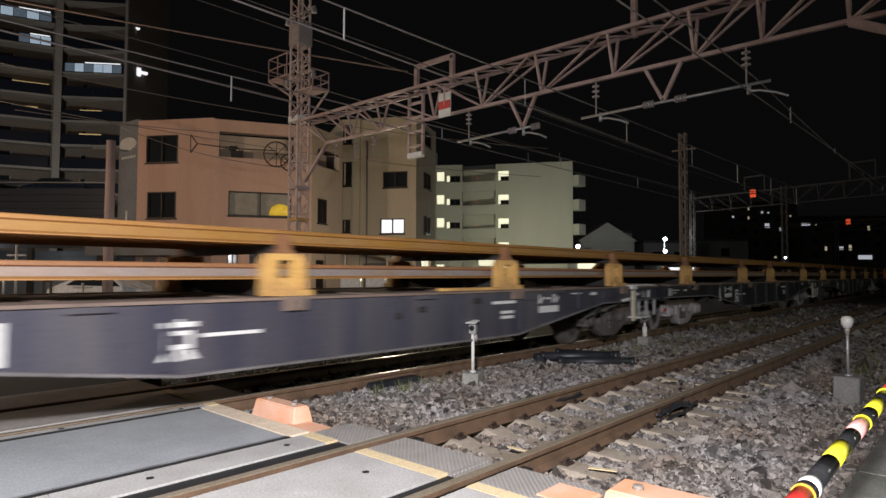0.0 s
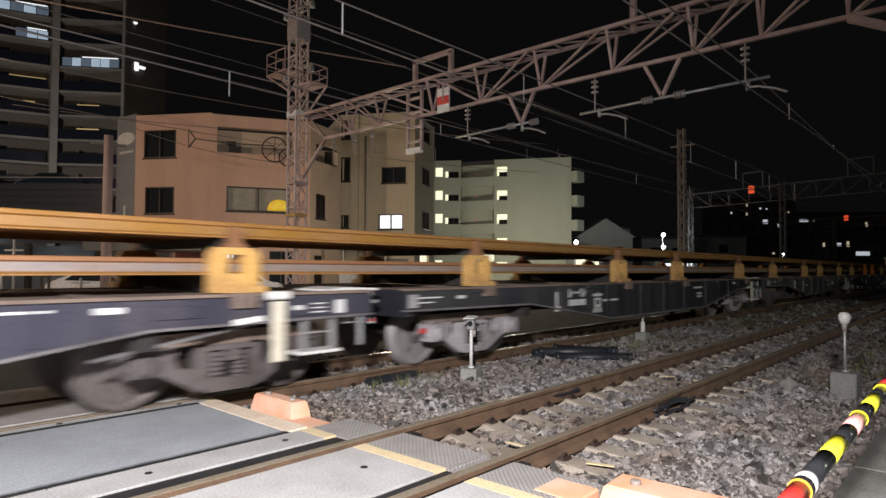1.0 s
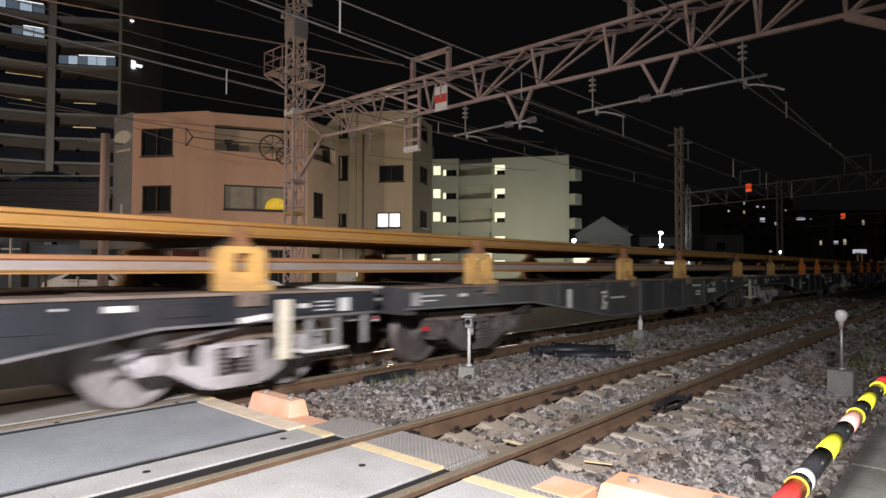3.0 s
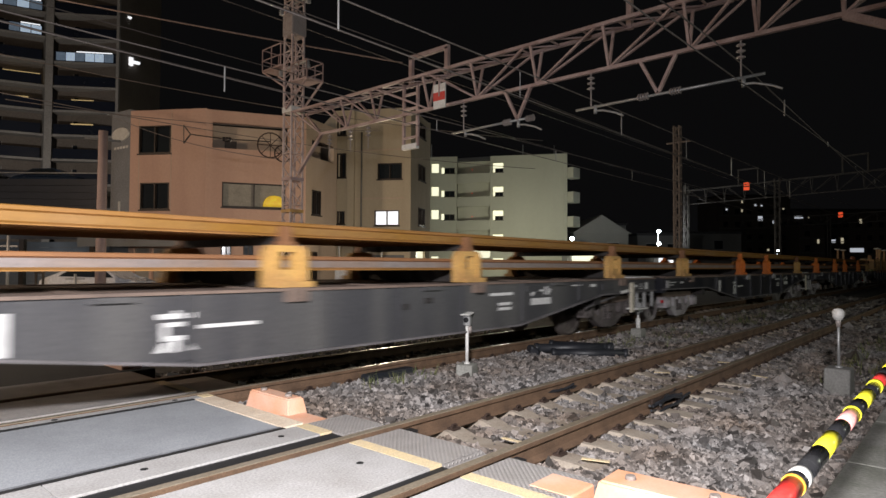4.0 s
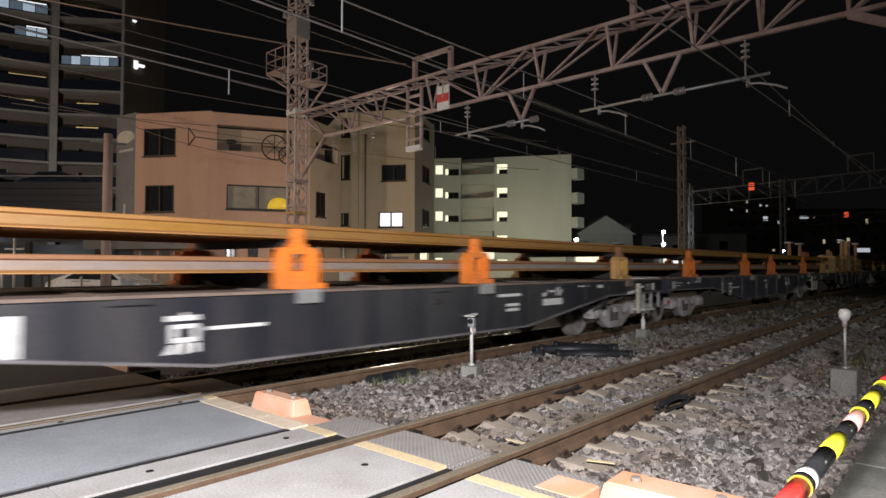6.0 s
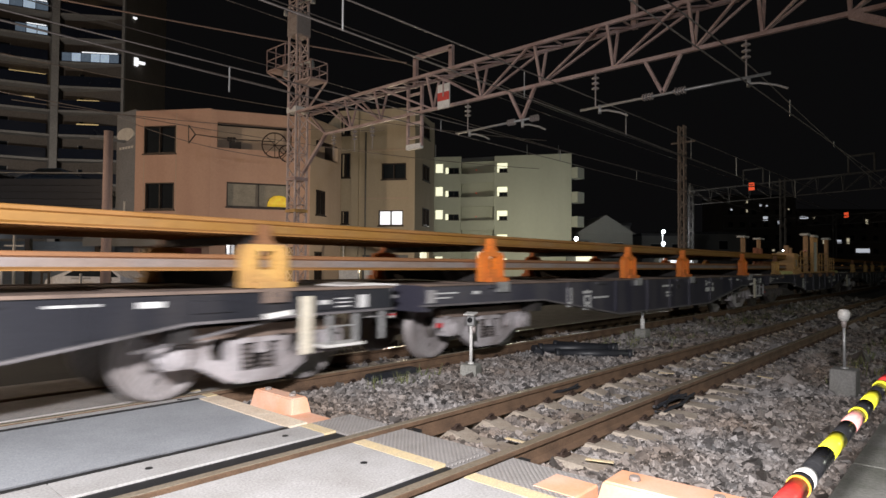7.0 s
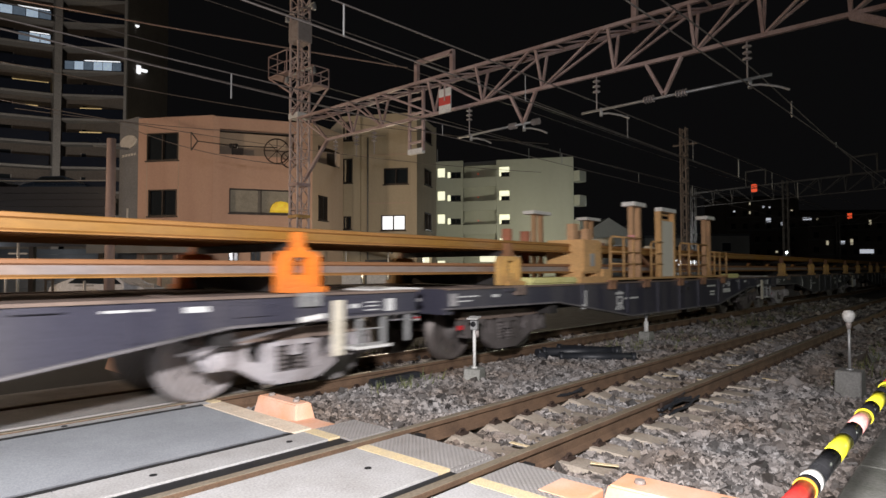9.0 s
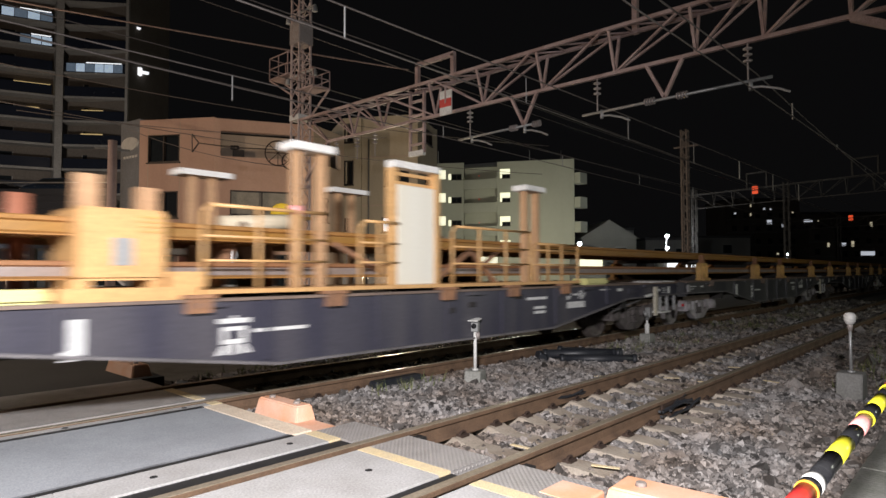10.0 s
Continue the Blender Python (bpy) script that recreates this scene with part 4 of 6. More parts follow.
def cable(p, q, r, sag, material, label):
    cu = bpy.data.curves.new("overhead_cable", "CURVE")
    cu.dimensions, cu.bevel_depth, cu.bevel_resolution = "3D", r, 1
    sp = cu.splines.new("POLY")
    sp.points.add(23)
    for i in range(24):
        k = i / 23
        v = Vector(p).lerp(Vector(q), k)
        sp.points[i].co = (v.x, v.y, v.z - 4 * sag * k * (1 - k), 1)
    cu.materials.append(material)
    return tagged(new("overhead_cable", cu), label, "wire", "overhead wires")


cable((0.6, 31.0, 12.4), (16.7, 17.1, 9.36), 0.03, 0.1, CABLE, "thick brown feeder cable hung across the street")
cable((6.0, 28.0, 7.6), (20.0, 22.0, 7.9), 0.015, 0.3, WIRE, "thin service cable over the street")
cable((2.0, 31.0, 10.2), (30.0, 19.0, 8.6), 0.018, 0.6, WIRE, "thin service cable over the street")
cable((2.0, 31.5, 8.8), (30.0, 19.5, 7.0), 0.018, 0.6, WIRE, "thin service cable over the street")
cable((10.5, 30.5, 8.3), (11.3, 17.4, 4.8), 0.015, 0.3, WIRE, "thin service cable over the street")

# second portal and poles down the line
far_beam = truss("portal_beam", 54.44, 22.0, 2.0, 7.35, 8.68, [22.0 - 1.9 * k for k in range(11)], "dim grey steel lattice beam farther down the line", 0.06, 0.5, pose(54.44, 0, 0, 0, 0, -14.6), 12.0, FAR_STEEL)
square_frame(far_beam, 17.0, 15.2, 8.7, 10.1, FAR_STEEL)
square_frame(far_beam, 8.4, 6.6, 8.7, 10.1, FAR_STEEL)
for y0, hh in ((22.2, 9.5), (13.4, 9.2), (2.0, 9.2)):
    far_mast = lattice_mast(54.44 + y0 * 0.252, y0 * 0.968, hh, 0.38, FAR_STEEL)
for y0, z0, k0 in ((16.0, 8.1, 1.0), (8.4, 5.2, 0.6)):
    sg = part("signal_box", boxes((-0.2, -0.05, y0 - 0.3 * k0, y0 + 0.3 * k0, z0, z0 + 0.8 * k0)), FRAME, far_beam, "signal box with a red light")
    part("red_lens", boxes((-0.22, -0.204, y0 - 0.26 * k0, y0 + 0.26 * k0, z0 + 0.06 * k0, z0 + 0.34 * k0), (-0.22, -0.204, y0 - 0.26 * k0, y0 + 0.26 * k0, z0 + 0.44 * k0, z0 + 0.74 * k0)), RED_GLOW, sg, "glowing red signal lens")
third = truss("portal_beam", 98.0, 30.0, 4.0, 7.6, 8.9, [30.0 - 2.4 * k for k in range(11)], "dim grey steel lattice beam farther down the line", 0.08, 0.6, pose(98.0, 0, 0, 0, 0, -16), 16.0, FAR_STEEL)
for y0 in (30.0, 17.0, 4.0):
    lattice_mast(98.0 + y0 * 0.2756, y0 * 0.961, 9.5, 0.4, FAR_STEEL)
pole = thing("lattice_pole", "weathered brown square steel pole beside the tracks", "pole", at=pose(30.1, 11.2, -0.3))
for sx in (-0.13, 0.13):
    for sy in (-0.13, 0.13):
        part("leg", boxes((sx - 0.035, sx + 0.035, sy - 0.035, sy + 0.035, 0, 8.6)), POLE_STEEL, pole)
for k in range(26):
    for m in range(4):
        r = Matrix.Rotation(m * math.pi / 2, 4, "Z")
        a, b = (-0.13, 0.13) if k % 2 else (0.13, -0.13)
        bm = BM()
        bar(bm, r @ Vector((a, -0.14, 0.2 + k * 0.32)), r @ Vector((b, -0.14, 0.2 + (k + 1) * 0.32)), 0.1, 0.04)
        part("lacing_bar", bm, POLE_STEEL, pole)
for z in (7.75,):
    bm = BM()
    bar(bm, (-0.1, -0.7, z), (-0.1, 0.5, z), 0.07, 0.07)
    part("cross_arm", bm, POLE_STEEL, pole)

# ---- the train: flat wagons with long rails on stands ----
SPEED, PITCH, BODY = 7.75, 15.65, 14.9
FIRST = -2.69                     # left end of the first wagon at the start
LEFT = -0.20                       # where a wagon's side begins
YS = 1.34                          # half width of a wagon
BOGIES = (1.48, 13.40)             # bogie centres along a wagon
WHEELS = (0.665, 2.295, 12.585, 14.215)
# how far the train lags behind or runs ahead of an even pace: seconds, metres
PACE = [(0, 0.0), (1.2, 0.0), (2.5, -0.04), (4, -0.09), (5.2, -0.12), (6, -0.15), (7, -0.13), (7.5, -0.02), (8, 0.05), (8.6, 0.07), (9.3, 0.09), (10, 0.16)]


def run(t):
    """Distance that the train has gone at t seconds."""
    return SPEED * t - float(np.interp(t, [p[0] for p in PACE], [p[1] for p in PACE]))



def side_outline():
    return [(LEFT, 1.06), (LEFT, 0.80), (2.4, 0.78), (5.0, 0.42), (9.9, 0.42), (12.5, 0.78), (BODY, 0.80), (BODY, 1.06)]


def wheelset_meshes():
    """The axle with its two wheel plates, and one rim."""
    bm = BM()
    tube(bm, (0, -0.7, 0), (0, 0.7, 0), 0.07, 10)
    for s in (-1, 1):
        m = Matrix.Translation((0, s * 0.565, 0)) @ Matrix.Rotation(-s * math.pi / 2, 4, "X")
        lathe(bm, [(0.36, 0.0), (0.36, 0.03), (0.16, 0.035), (0.13, 0.075), (0.05, 0.08)], m, 28)
        for k in range(5):
            a = k * math.tau / 5
            tube(bm, m @ Vector((0.25 * math.cos(a), 0.25 * math.sin(a), 0.02)), m @ Vector((0.25 * math.cos(a), 0.25 * math.sin(a), 0.045)), 0.035, 8)
    rim = BM()
    lathe(rim, [(0.355, -0.05), (0.43, -0.06), (0.455, -0.055), (0.455, -0.035), (0.43, -0.02), (0.425, 0.062), (0.415, 0.07), (0.355, 0.07), (0.345, 0.045)], Matrix.Identity(4), 32)
    dark = rim.copy()
    return mesh_of("wheelset", bm, WHEEL_PLATE), mesh_of("rim", rim, WHEEL_RIM), mesh_of("rim", dark, WHEEL)


def bogie_mesh(material):
    """One cast side frame: boat-shaped belly, raked arms to the axle boxes, an opening beside each spring column."""
    bm = BM()
    y0, y1 = -1.0, -0.87
    for a in (-1, 1):
        prism(bm, [(a * 1.02, 0.565), (a * 1.03, 0.43), (a * 0.95, 0.35), (a * 0.62, 0.30), (a * 0.31, 0.125), (a * 0.22, 0.22), (a * 0.36, 0.34), (a * 0.50, 0.37), (a * 0.54, 0.46), (a * 0.50, 0.565)], "y", y0, y1)
        prism(bm, [(a * 0.20, 0.21), (a * 0.35, 0.30), (a * 0.34, 0.565), (a * 0.21, 0.565)], "y", y0 + 0.01, y1)
        prism(bm, [(a * 0.69, 0.33), (a * 0.96, 0.33), (a * 0.97, 0.50), (a * 0.92, 0.55), (a * 0.74, 0.55), (a * 0.69, 0.50)], "y", y0 - 0.07, y1 + 0.02)
        lathe(bm, [(0.10, 0.0), (0.10, 0.02), (0.06, 0.035)], Matrix.Translation((a * 0.825, y0 - 0.07, 0.43)) @ Matrix.Rotation(math.pi / 2, 4, "X"), 14)
        box(bm, a * 0.93 - 0.05, a * 0.93 + 0.05, y0 - 0.02, y1, 0.565, 0.595)
    prism(bm, [(-0.33, 0.25), (-0.24, 0.115), (0.24, 0.115), (0.33, 0.25), (0.2, 0.235), (-0.2, 0.235)], "y", y0 - 0.015, y1)
    box(bm, -0.21, 0.21, y0 - 0.03, y1, 0.505, 0.555)
    box(bm, -0.05, 0.05, y0 - 0.045, y1, 0.40, 0.505)
    return mesh_of("bogie_side_frame", bm, material)


def stencil_mark(bm, x, z, s, y):
    """The depot letter as strokes: a lid, a box, and spread legs."""
    def r(a, b, c, d):
        box(bm, x + a * s, x + b * s, y - 0.004, y, z + c * s, z + d * s)
    r(-0.05, 0.05, 0.44, 0.52)
    r(-0.42, 0.42, 0.33, 0.45)
    r(-0.32, 0.32, 0.15, 0.25)
    r(-0.32, 0.32, -0.17, -0.06)
    r(-0.32, -0.19, -0.17, 0.25)
    r(0.19, 0.32, -0.17, 0.25)
    r(-0.07, 0.07, -0.44, -0.17)
    for a in (-1, 1):
        prism(bm, [(x + a * 0.16 * s, z - 0.20 * s), (x + a * 0.30 * s, z - 0.20 * s), (x + a * 0.46 * s, z - 0.42 * s), (x + a * 0.22 * s, z - 0.42 * s)], "y", y - 0.004, y)


def wagon(mark_at, dirty=False, lettered=True, word_at=10.35, bars_at=9.2, paint=WAGON, panel_at=3.25, platform_box=False):
    t = thing("flat_wagon", "dark blue-grey rail-carrying flat wagon with white stencilled marks, rolling past", "wagon", "wagons of the train")
    bm = BM()
    box(bm, LEFT + 0.06, BODY - 0.06, -1.27, 1.27, 0.94, 1.05)
    part("deck", bm, DECK, t, "rusty brown deck")
    for k in range(9):
        part("deck_strip", boxes((0.9 + k * 1.6, 1.02 + k * 1.6, -1.19, 1.19, 1.051, 1.064)), DECK, t)
    for s in (-1, 1):
        bm = BM()
        prism(bm, side_outline(), "y", s * (YS - 0.03), s * (YS - 0.05))
        # flanges along the top and the belly
        part("deck_edge", boxes((LEFT, BODY, *sorted((s * YS, s * (YS - 0.14))), 1.035, 1.062)), DECK, t)
        lower = side_outline()[1:-1]
        low = BM()
        for (xa, za), (xb, zb) in zip(lower, lower[1:]):
            bar(low, (xa, s * (YS - 0.05), za), (xb, s * (YS - 0.05), zb), 0.13, 0.024)
        part("bottom_flange", low, DUSTY, t, "dusty grey bottom flange")
        for x in (3.2, 4.9, 6.3, 7.45, 8.6, 10.0, 11.7):
            zb = 0.42 if 5 <= x <= 9.9 else 0.45 + 0.14 * min(abs(x - 5), abs(x - 9.9))
            bar(bm, (x, s * (YS - 0.025), zb + 0.01), (x, s * (YS - 0.025), 1.04), 0.05, 0.05)
        for x in (1.2, 4.3, 8.0, 11.0, 13.4):
            box(bm, x - 0.16, x + 0.16, *sorted((s * (YS + 0.015), s * (YS - 0.03))), 0.985, 1.03)
        part("side_beam", bm, paint, t)
    for x in (LEFT, BODY - 0.14):
        part("end_beam", boxes((x, x + 0.14, -1.28, 1.28, 0.72, 1.045)), paint, t)
    bm = BM()
    box(bm, 0.3, BODY - 0.3, -0.2, 0.2, 0.55, 0.95)
    for x in (2.4, 5, 7.4, 9.9, 12.5):
        box(bm, x - 0.1, x + 0.1, -1.25, 1.25, 0.6, 0.94)
    tube(bm, (6.2, -0.55, 0.6), (7.6, -0.55, 0.6), 0.2, 12)
    part("underframe", bm, UNDER, t, "black underframe")
    for x in (LEFT - 0.27, BODY):
        bm = BM()
        box(bm, x, x + 0.30, -0.09, 0.09, 0.72, 0.95)
        box(bm, x + (-0.06 if x < 0 else 0.12), x + (0.14 if x < 0 else 0.33), -0.17, 0.17, 0.7, 0.98)
        bevelled(bm, 0.02)
        part("coupler", bm, BOGIE_DARK if x < 0 else PALE_GREY, t, "cast coupler")
    for x in BOGIES:
        for turned in (0, 180):
            b = part("bogie_side_frame", BOGIE_DARK_ME if dirty else BOGIE_PALE_ME, None, t, "dirty dark cast bogie side frame" if dirty else "dirty pale grey cast bogie side frame")
            b.matrix_basis = pose(x, 0, 0.02, 0, 0, turned)
        # springs take the dark casting colour, which stands in for shade inside the nest
        for a in (-0.11, 0.11):
            bm = BM()
            for k in range(6):
                tube(bm, (x + a, -0.94, 0.235 + k * 0.045), (x + a, -0.94, 0.266 + k * 0.045), 0.072, 10)
            tube(bm, (x + a, -0.94, 0.22), (x + a, -0.94, 0.51), 0.055, 8)
            part("spring", bm, BOGIE_DARK, t, "coil spring, coloured dark to shade its nest")
        bm = BM()
        box(bm, x - 0.2, x + 0.2, -0.86, 0.86, 0.40, 0.62)
        part("bolster", bm, UNDER, t)
        for s in (-1, 1):
            bm = BM()
            prism(bm, [(x - 1.02, 0.70), (x - 1.04, 0.60), (x - 0.42, 0.58), (x - 0.30, 0.56), (x + 0.30, 0.56), (x + 0.42, 0.58), (x + 1.04, 0.60), (x + 1.02, 0.70)], "y", s * 0.84, s * 0.99)
            part("bogie_beam", bm, DECK, t, "rusty brown bogie beam")
    bm = BM()
    bar(bm, (12.1, -YS + 0.12, 0.56), (13.5, -YS + 0.12, 0.765), 0.025, 0.028)
    part("brake_rod", bm, DUSTY, t, "slanting dusty brake rod")
    for a, b, z0, z1 in ((13.86, 14.32, 0.825, 0.985), (12.55, 12.95, 0.86, 0.97), (10.1, 10.45, 0.9, 0.99)):
        part("side_box", bevelled(boxes((a, b, -YS + 0.012, -YS + 0.04, z0, z1)), 0.004), paint, t)
    # dark holes in the side as flat black plates; their shade is only colour
    for x, z, w in ((7.55, 0.80, 0.05), (7.95, 0.86, 0.07), (9.0, 0.93, 0.09)):
        part("dark_hole_plate", bevelled(boxes((x - w, x + w, -YS + 0.016, -YS + 0.04, z - 0.035, z + 0.035)), 0.006), UNDER, t, "small flat black plate drawn for a dark hole")
    part("bogie_reflector", boxes((BOGIES[0] - 1.12, BOGIES[0] - 1.04, -1.03, -0.99, 0.47, 0.53)), TAIL_RED, t, "small red reflector")
    # white steps, handbrake post and platform at the right-hand end
    part("brake_post", bevelled(boxes((13.63, 13.775, -YS - 0.03, -YS + 0.01, 0.40, 0.98)), 0.01), CREAM_POST, t, "white handbrake post")
    if platform_box:
        part("brake_wheel_box", bevelled(boxes((13.57, 13.83, -YS - 0.04, -YS + 0.06, 0.995, 1.075)), 0.02), WHITE_PAINT, t)
    for a in (13.99, 14.34, 14.72):
        bm = BM()
        box(bm, a, a + 0.06, -YS + 0.02, -YS + 0.05, 0.47, 0.80)
        box(bm, a + 0.02, a + 0.04, -YS + 0.005, -YS + 0.02, 0.47, 0.80)
        part("step_strap", bm, GALV, t, "scuffed grey step strap")
    part("step", boxes((13.95, 14.45, -YS - 0.02, -YS + 0.22, 0.435, 0.465)), WHITE_PAINT, t, "white step tread")
    part("step_rung", boxes((14.05, 14.34, -YS + 0.03, -YS + 0.05, 0.64, 0.655)), GALV, t)
    bm = BM()
    prism(bm, [(14.45, 1.07), (14.62, 1.092), (15.12, 1.075), (15.12, 1.05), (14.45, 1.05)], "y", -1.18, -0.45)
    part("end_platform", bm, WHITE_PAINT, t, "white end platform plate")
    part("platform_bracket", bevelled(boxes((14.98, 15.1, -1.12, -1.0, 0.80, 1.05), (14.91, 15.14, -1.16, -0.9, 0.90, 0.94)), 0.01), PALE_GREY, t)
    part("brake_pipe", boxes((14.62, 14.98, -1.18, -1.10, 0.70, 0.77)), PALE_GREY, t)
    tail = part("tail_plate", boxes((14.98, 15.02, -1.22, -1.14, 0.68, 0.75)), WHITE_PAINT, t, "small red and white end plate")
    part("red_stripe", boxes((14.972, 14.9795, -1.22, -1.14, 0.705, 0.725), (14.98, 15.02, -1.225, -1.2205, 0.705, 0.725)), TAIL_RED, tail)
    for (xa, za), (xb, zb) in (((13.23, 0.80), (13.53, 0.83)),):
        bm = BM()
        bar(bm, (xa, -YS - 0.01, za), (xb, -YS - 0.01, zb), 0.02, 0.05)
        part("grab_bar", bm, WHITE_PAINT, t)
    bm = BM()
    y = -YS + 0.026
    stencil_mark(bm, mark_at, 0.71, 0.37, y)
    box(bm, mark_at + 0.2, mark_at + 0.78, y - 0.004, y, 0.735, 0.768)
    part("stencil_letter", bm, MARK, t, "white stencilled depot letter")
    bm = BM()
    box(bm, panel_at - 0.07, panel_at + 0.07, y - 0.004, y + 0.02, 0.63, 0.94)
    part("white_panel", bm, MARK, t)
    bm = BM()
    for a, b, c, d in ((0.28, 0.72, 0.935, 0.952), (0.28, 0.58, 0.878, 0.893), (1.02, 1.18, 0.915, 0.955), (bars_at, bars_at + 0.55, 0.87, 0.91), (bars_at + 0.2, bars_at + 0.5, 0.73, 0.77), (bars_at + 0.2, bars_at + 0.5, 0.66, 0.70),
                       (14.09, 14.28, 0.85, 0.862), (14.09, 14.28, 0.893, 0.905), (14.09, 14.28, 0.935, 0.947), (14.40, 14.53, 0.83, 0.97), (13.88, 14.0, 0.885, 0.93), (12.1, 12.3, 0.93, 0.98), (11.45, 11.8, 0.96, 0.98)):
        bar_bm = BM()
        o = -0.3 if a < 2 else 0.0
        box(bar_bm, a + o, b + o, y - (0.018 if 13.8 < a < 14.3 else 0.004), y, c, d)
        part("stencil_bar", bar_bm, MARK, t)
    # the three strokes of the word for rail, and the bar below it
    if lettered:
        box(bm, word_at + 0.00, word_at + 0.04, y - 0.004, y, 0.84, 0.98)
        prism(bm, [(word_at + 0.00, 0.84), (word_at + 0.07, 0.84), (word_at + 0.20, 0.92), (word_at + 0.17, 0.95)], "y", y - 0.004, y)
        box(bm, word_at + 0.27, word_at + 0.47, y - 0.004, y, 0.90, 0.93)
        prism(bm, [(word_at + 0.55, 0.97), (word_at + 0.59, 0.97), (word_at + 0.55, 0.86), (word_at + 0.51, 0.84)], "y", y - 0.004, y)
        box(bm, word_at + 0.64, word_at + 0.68, y - 0.004, y, 0.84, 0.98)
        prism(bm, [(word_at + 0.64, 0.84), (word_at + 0.70, 0.84), (word_at + 0.81, 0.92), (word_at + 0.78, 0.95)], "y", y - 0.004, y)
        box(bm, word_at + 0.00, word_at + 0.80, y - 0.004, y, 0.70, 0.80)
        for v in bm.verts:
            v.co.x = word_at + (v.co.x - word_at) * 0.70
        part("lettering", bm, MARK, t, "white stencilled lettering")
    if word_at < 5:
        bm = BM()
        box(bm, 11.0, 11.75, y - 0.012, y, 0.80, 0.98)
        part("side_plate", bm, paint, t)
    bm = BM()
    box(bm, LEFT + 0.03, LEFT + 0.17, -YS - 0.008, -YS + 0.02, 0.83, 0.99)
    part("end_panel", bm, PALE_GREY, t, "scuffed pale end panel")
    for x in WHEELS:
        w = part("wheelset", WHEEL_ME, None, t)
        w.location = (x, 0, 0.43)
        for s in (-1, 1):
            rim = part("rim", RIM_DARK_ME if dirty else RIM_ME, None, w, "grimy dark wheel rim" if dirty else "pale worn wheel rim")
            rim.matrix_basis = Matrix.Translation((0, s * 0.565, 0)) @ Matrix.Rotation(-s * math.pi / 2, 4, "X")
    return t


(WHEEL_ME, RIM_ME, RIM_DARK_ME), BOGIE_PALE_ME, BOGIE_DARK_ME = wheelset_meshes(), bogie_mesh(BOGIE), bogie_mesh(BOGIE_DARK)


def stand_meshes(material, word):
    out = {}
    bm = BM()
    y0, y1 = -1.18, -1.07
    # cheeks, sill and lintel as one welded plate round a square opening, with sloped shoulders
    xs, zs = (-0.25, -0.085, 0.085, 0.25), (1.07, 1.245, 1.425, 1.49)
    for a in range(3):
        for b in range(3):
            if (a, b) != (1, 1):
                box(bm, xs[a], xs[a + 1], y0, y1, zs[b], zs[b + 1])
    bmesh.ops.remove_doubles(bm, verts=bm.verts[:], dist=1e-4)
    for v in bm.verts:
        if v.co.z > 1.48 and abs(v.co.x) > 0.24:
            v.co.x *= 0.8
    out["frame"] = mesh_of("stand_frame", bm, material)
    out["rib"] = mesh_of("rib", boxes((-0.014, 0.014, y0 - 0.025, y0, 1.13, 1.45)), material)
    out["base"] = mesh_of("base_plate", boxes((-0.14, 0.29, y0 - 0.05, y1 + 0.05, 1.066, 1.125)), material)
    bm = BM()
    prism(bm, [(-0.06, 1.50), (0.06, 1.50), (0.055, 1.60), (0.045, 1.685), (-0.045, 1.685), (-0.055, 1.60)], "y", -1.17, -1.07)
    box(bm, -0.09, 0.09, -1.18, -1.06, 1.49, 1.53)
    out["clamp"] = mesh_of("upper_clamp", bm, STAND_O if word == "orange" else LOAD_HEAD)
    bm = BM()
    box(bm, -0.09, 0.09, -1.05, 1.05, 1.068, 1.232)
    out["roller"] = mesh_of("roller_beam", bm, UNDER)
    bm = BM()
    box(bm, -0.06, 0.06, -1.05, 1.05, 1.50, 1.582)
    out["upper"] = mesh_of("upper_beam", bm, UNDER)
    bm = BM()
    for x in (-0.12, -0.03, 0.06):
        box(bm, x, x + 0.07, -YS - 0.02, -YS + 0.03, 0.93, 1.067)
    box(bm, -0.12, 0.13, -YS - 0.005, -YS + 0.04, 1.04, 1.067)
    out["bolt"] = mesh_of("stand_bracket", bm, GALV if word == "orange" else DECK)
    return out


STANDS = {"yellow": stand_meshes(STAND_Y, "yellow"), "orange": stand_meshes(STAND_O, "orange")}


def add_stand(t, x, word):
    for turned in (0, 180):
        st = part("rail_stand", STANDS[word]["frame"], None, t, ("chipped yellow" if word == "yellow" else "bright orange") + " rail stand")
        st.matrix_basis = pose(x, 0, 0, 0, 0, turned)
        part("upper_clamp", STANDS[word]["clamp"], None, st)
        part("base_plate", STANDS[word]["base"], None, st)
        for a in (-0.165, 0.165):
            part("rib", STANDS[word]["rib"], None, st).location.x = a
        if not turned:
            part("roller_beam", STANDS[word]["roller"], None, st, "black roller beam")
            part("upper_beam", STANDS[word]["upper"], None, st, "black upper roller beam")
            part("stand_bracket", STANDS[word]["bolt"], None, st)


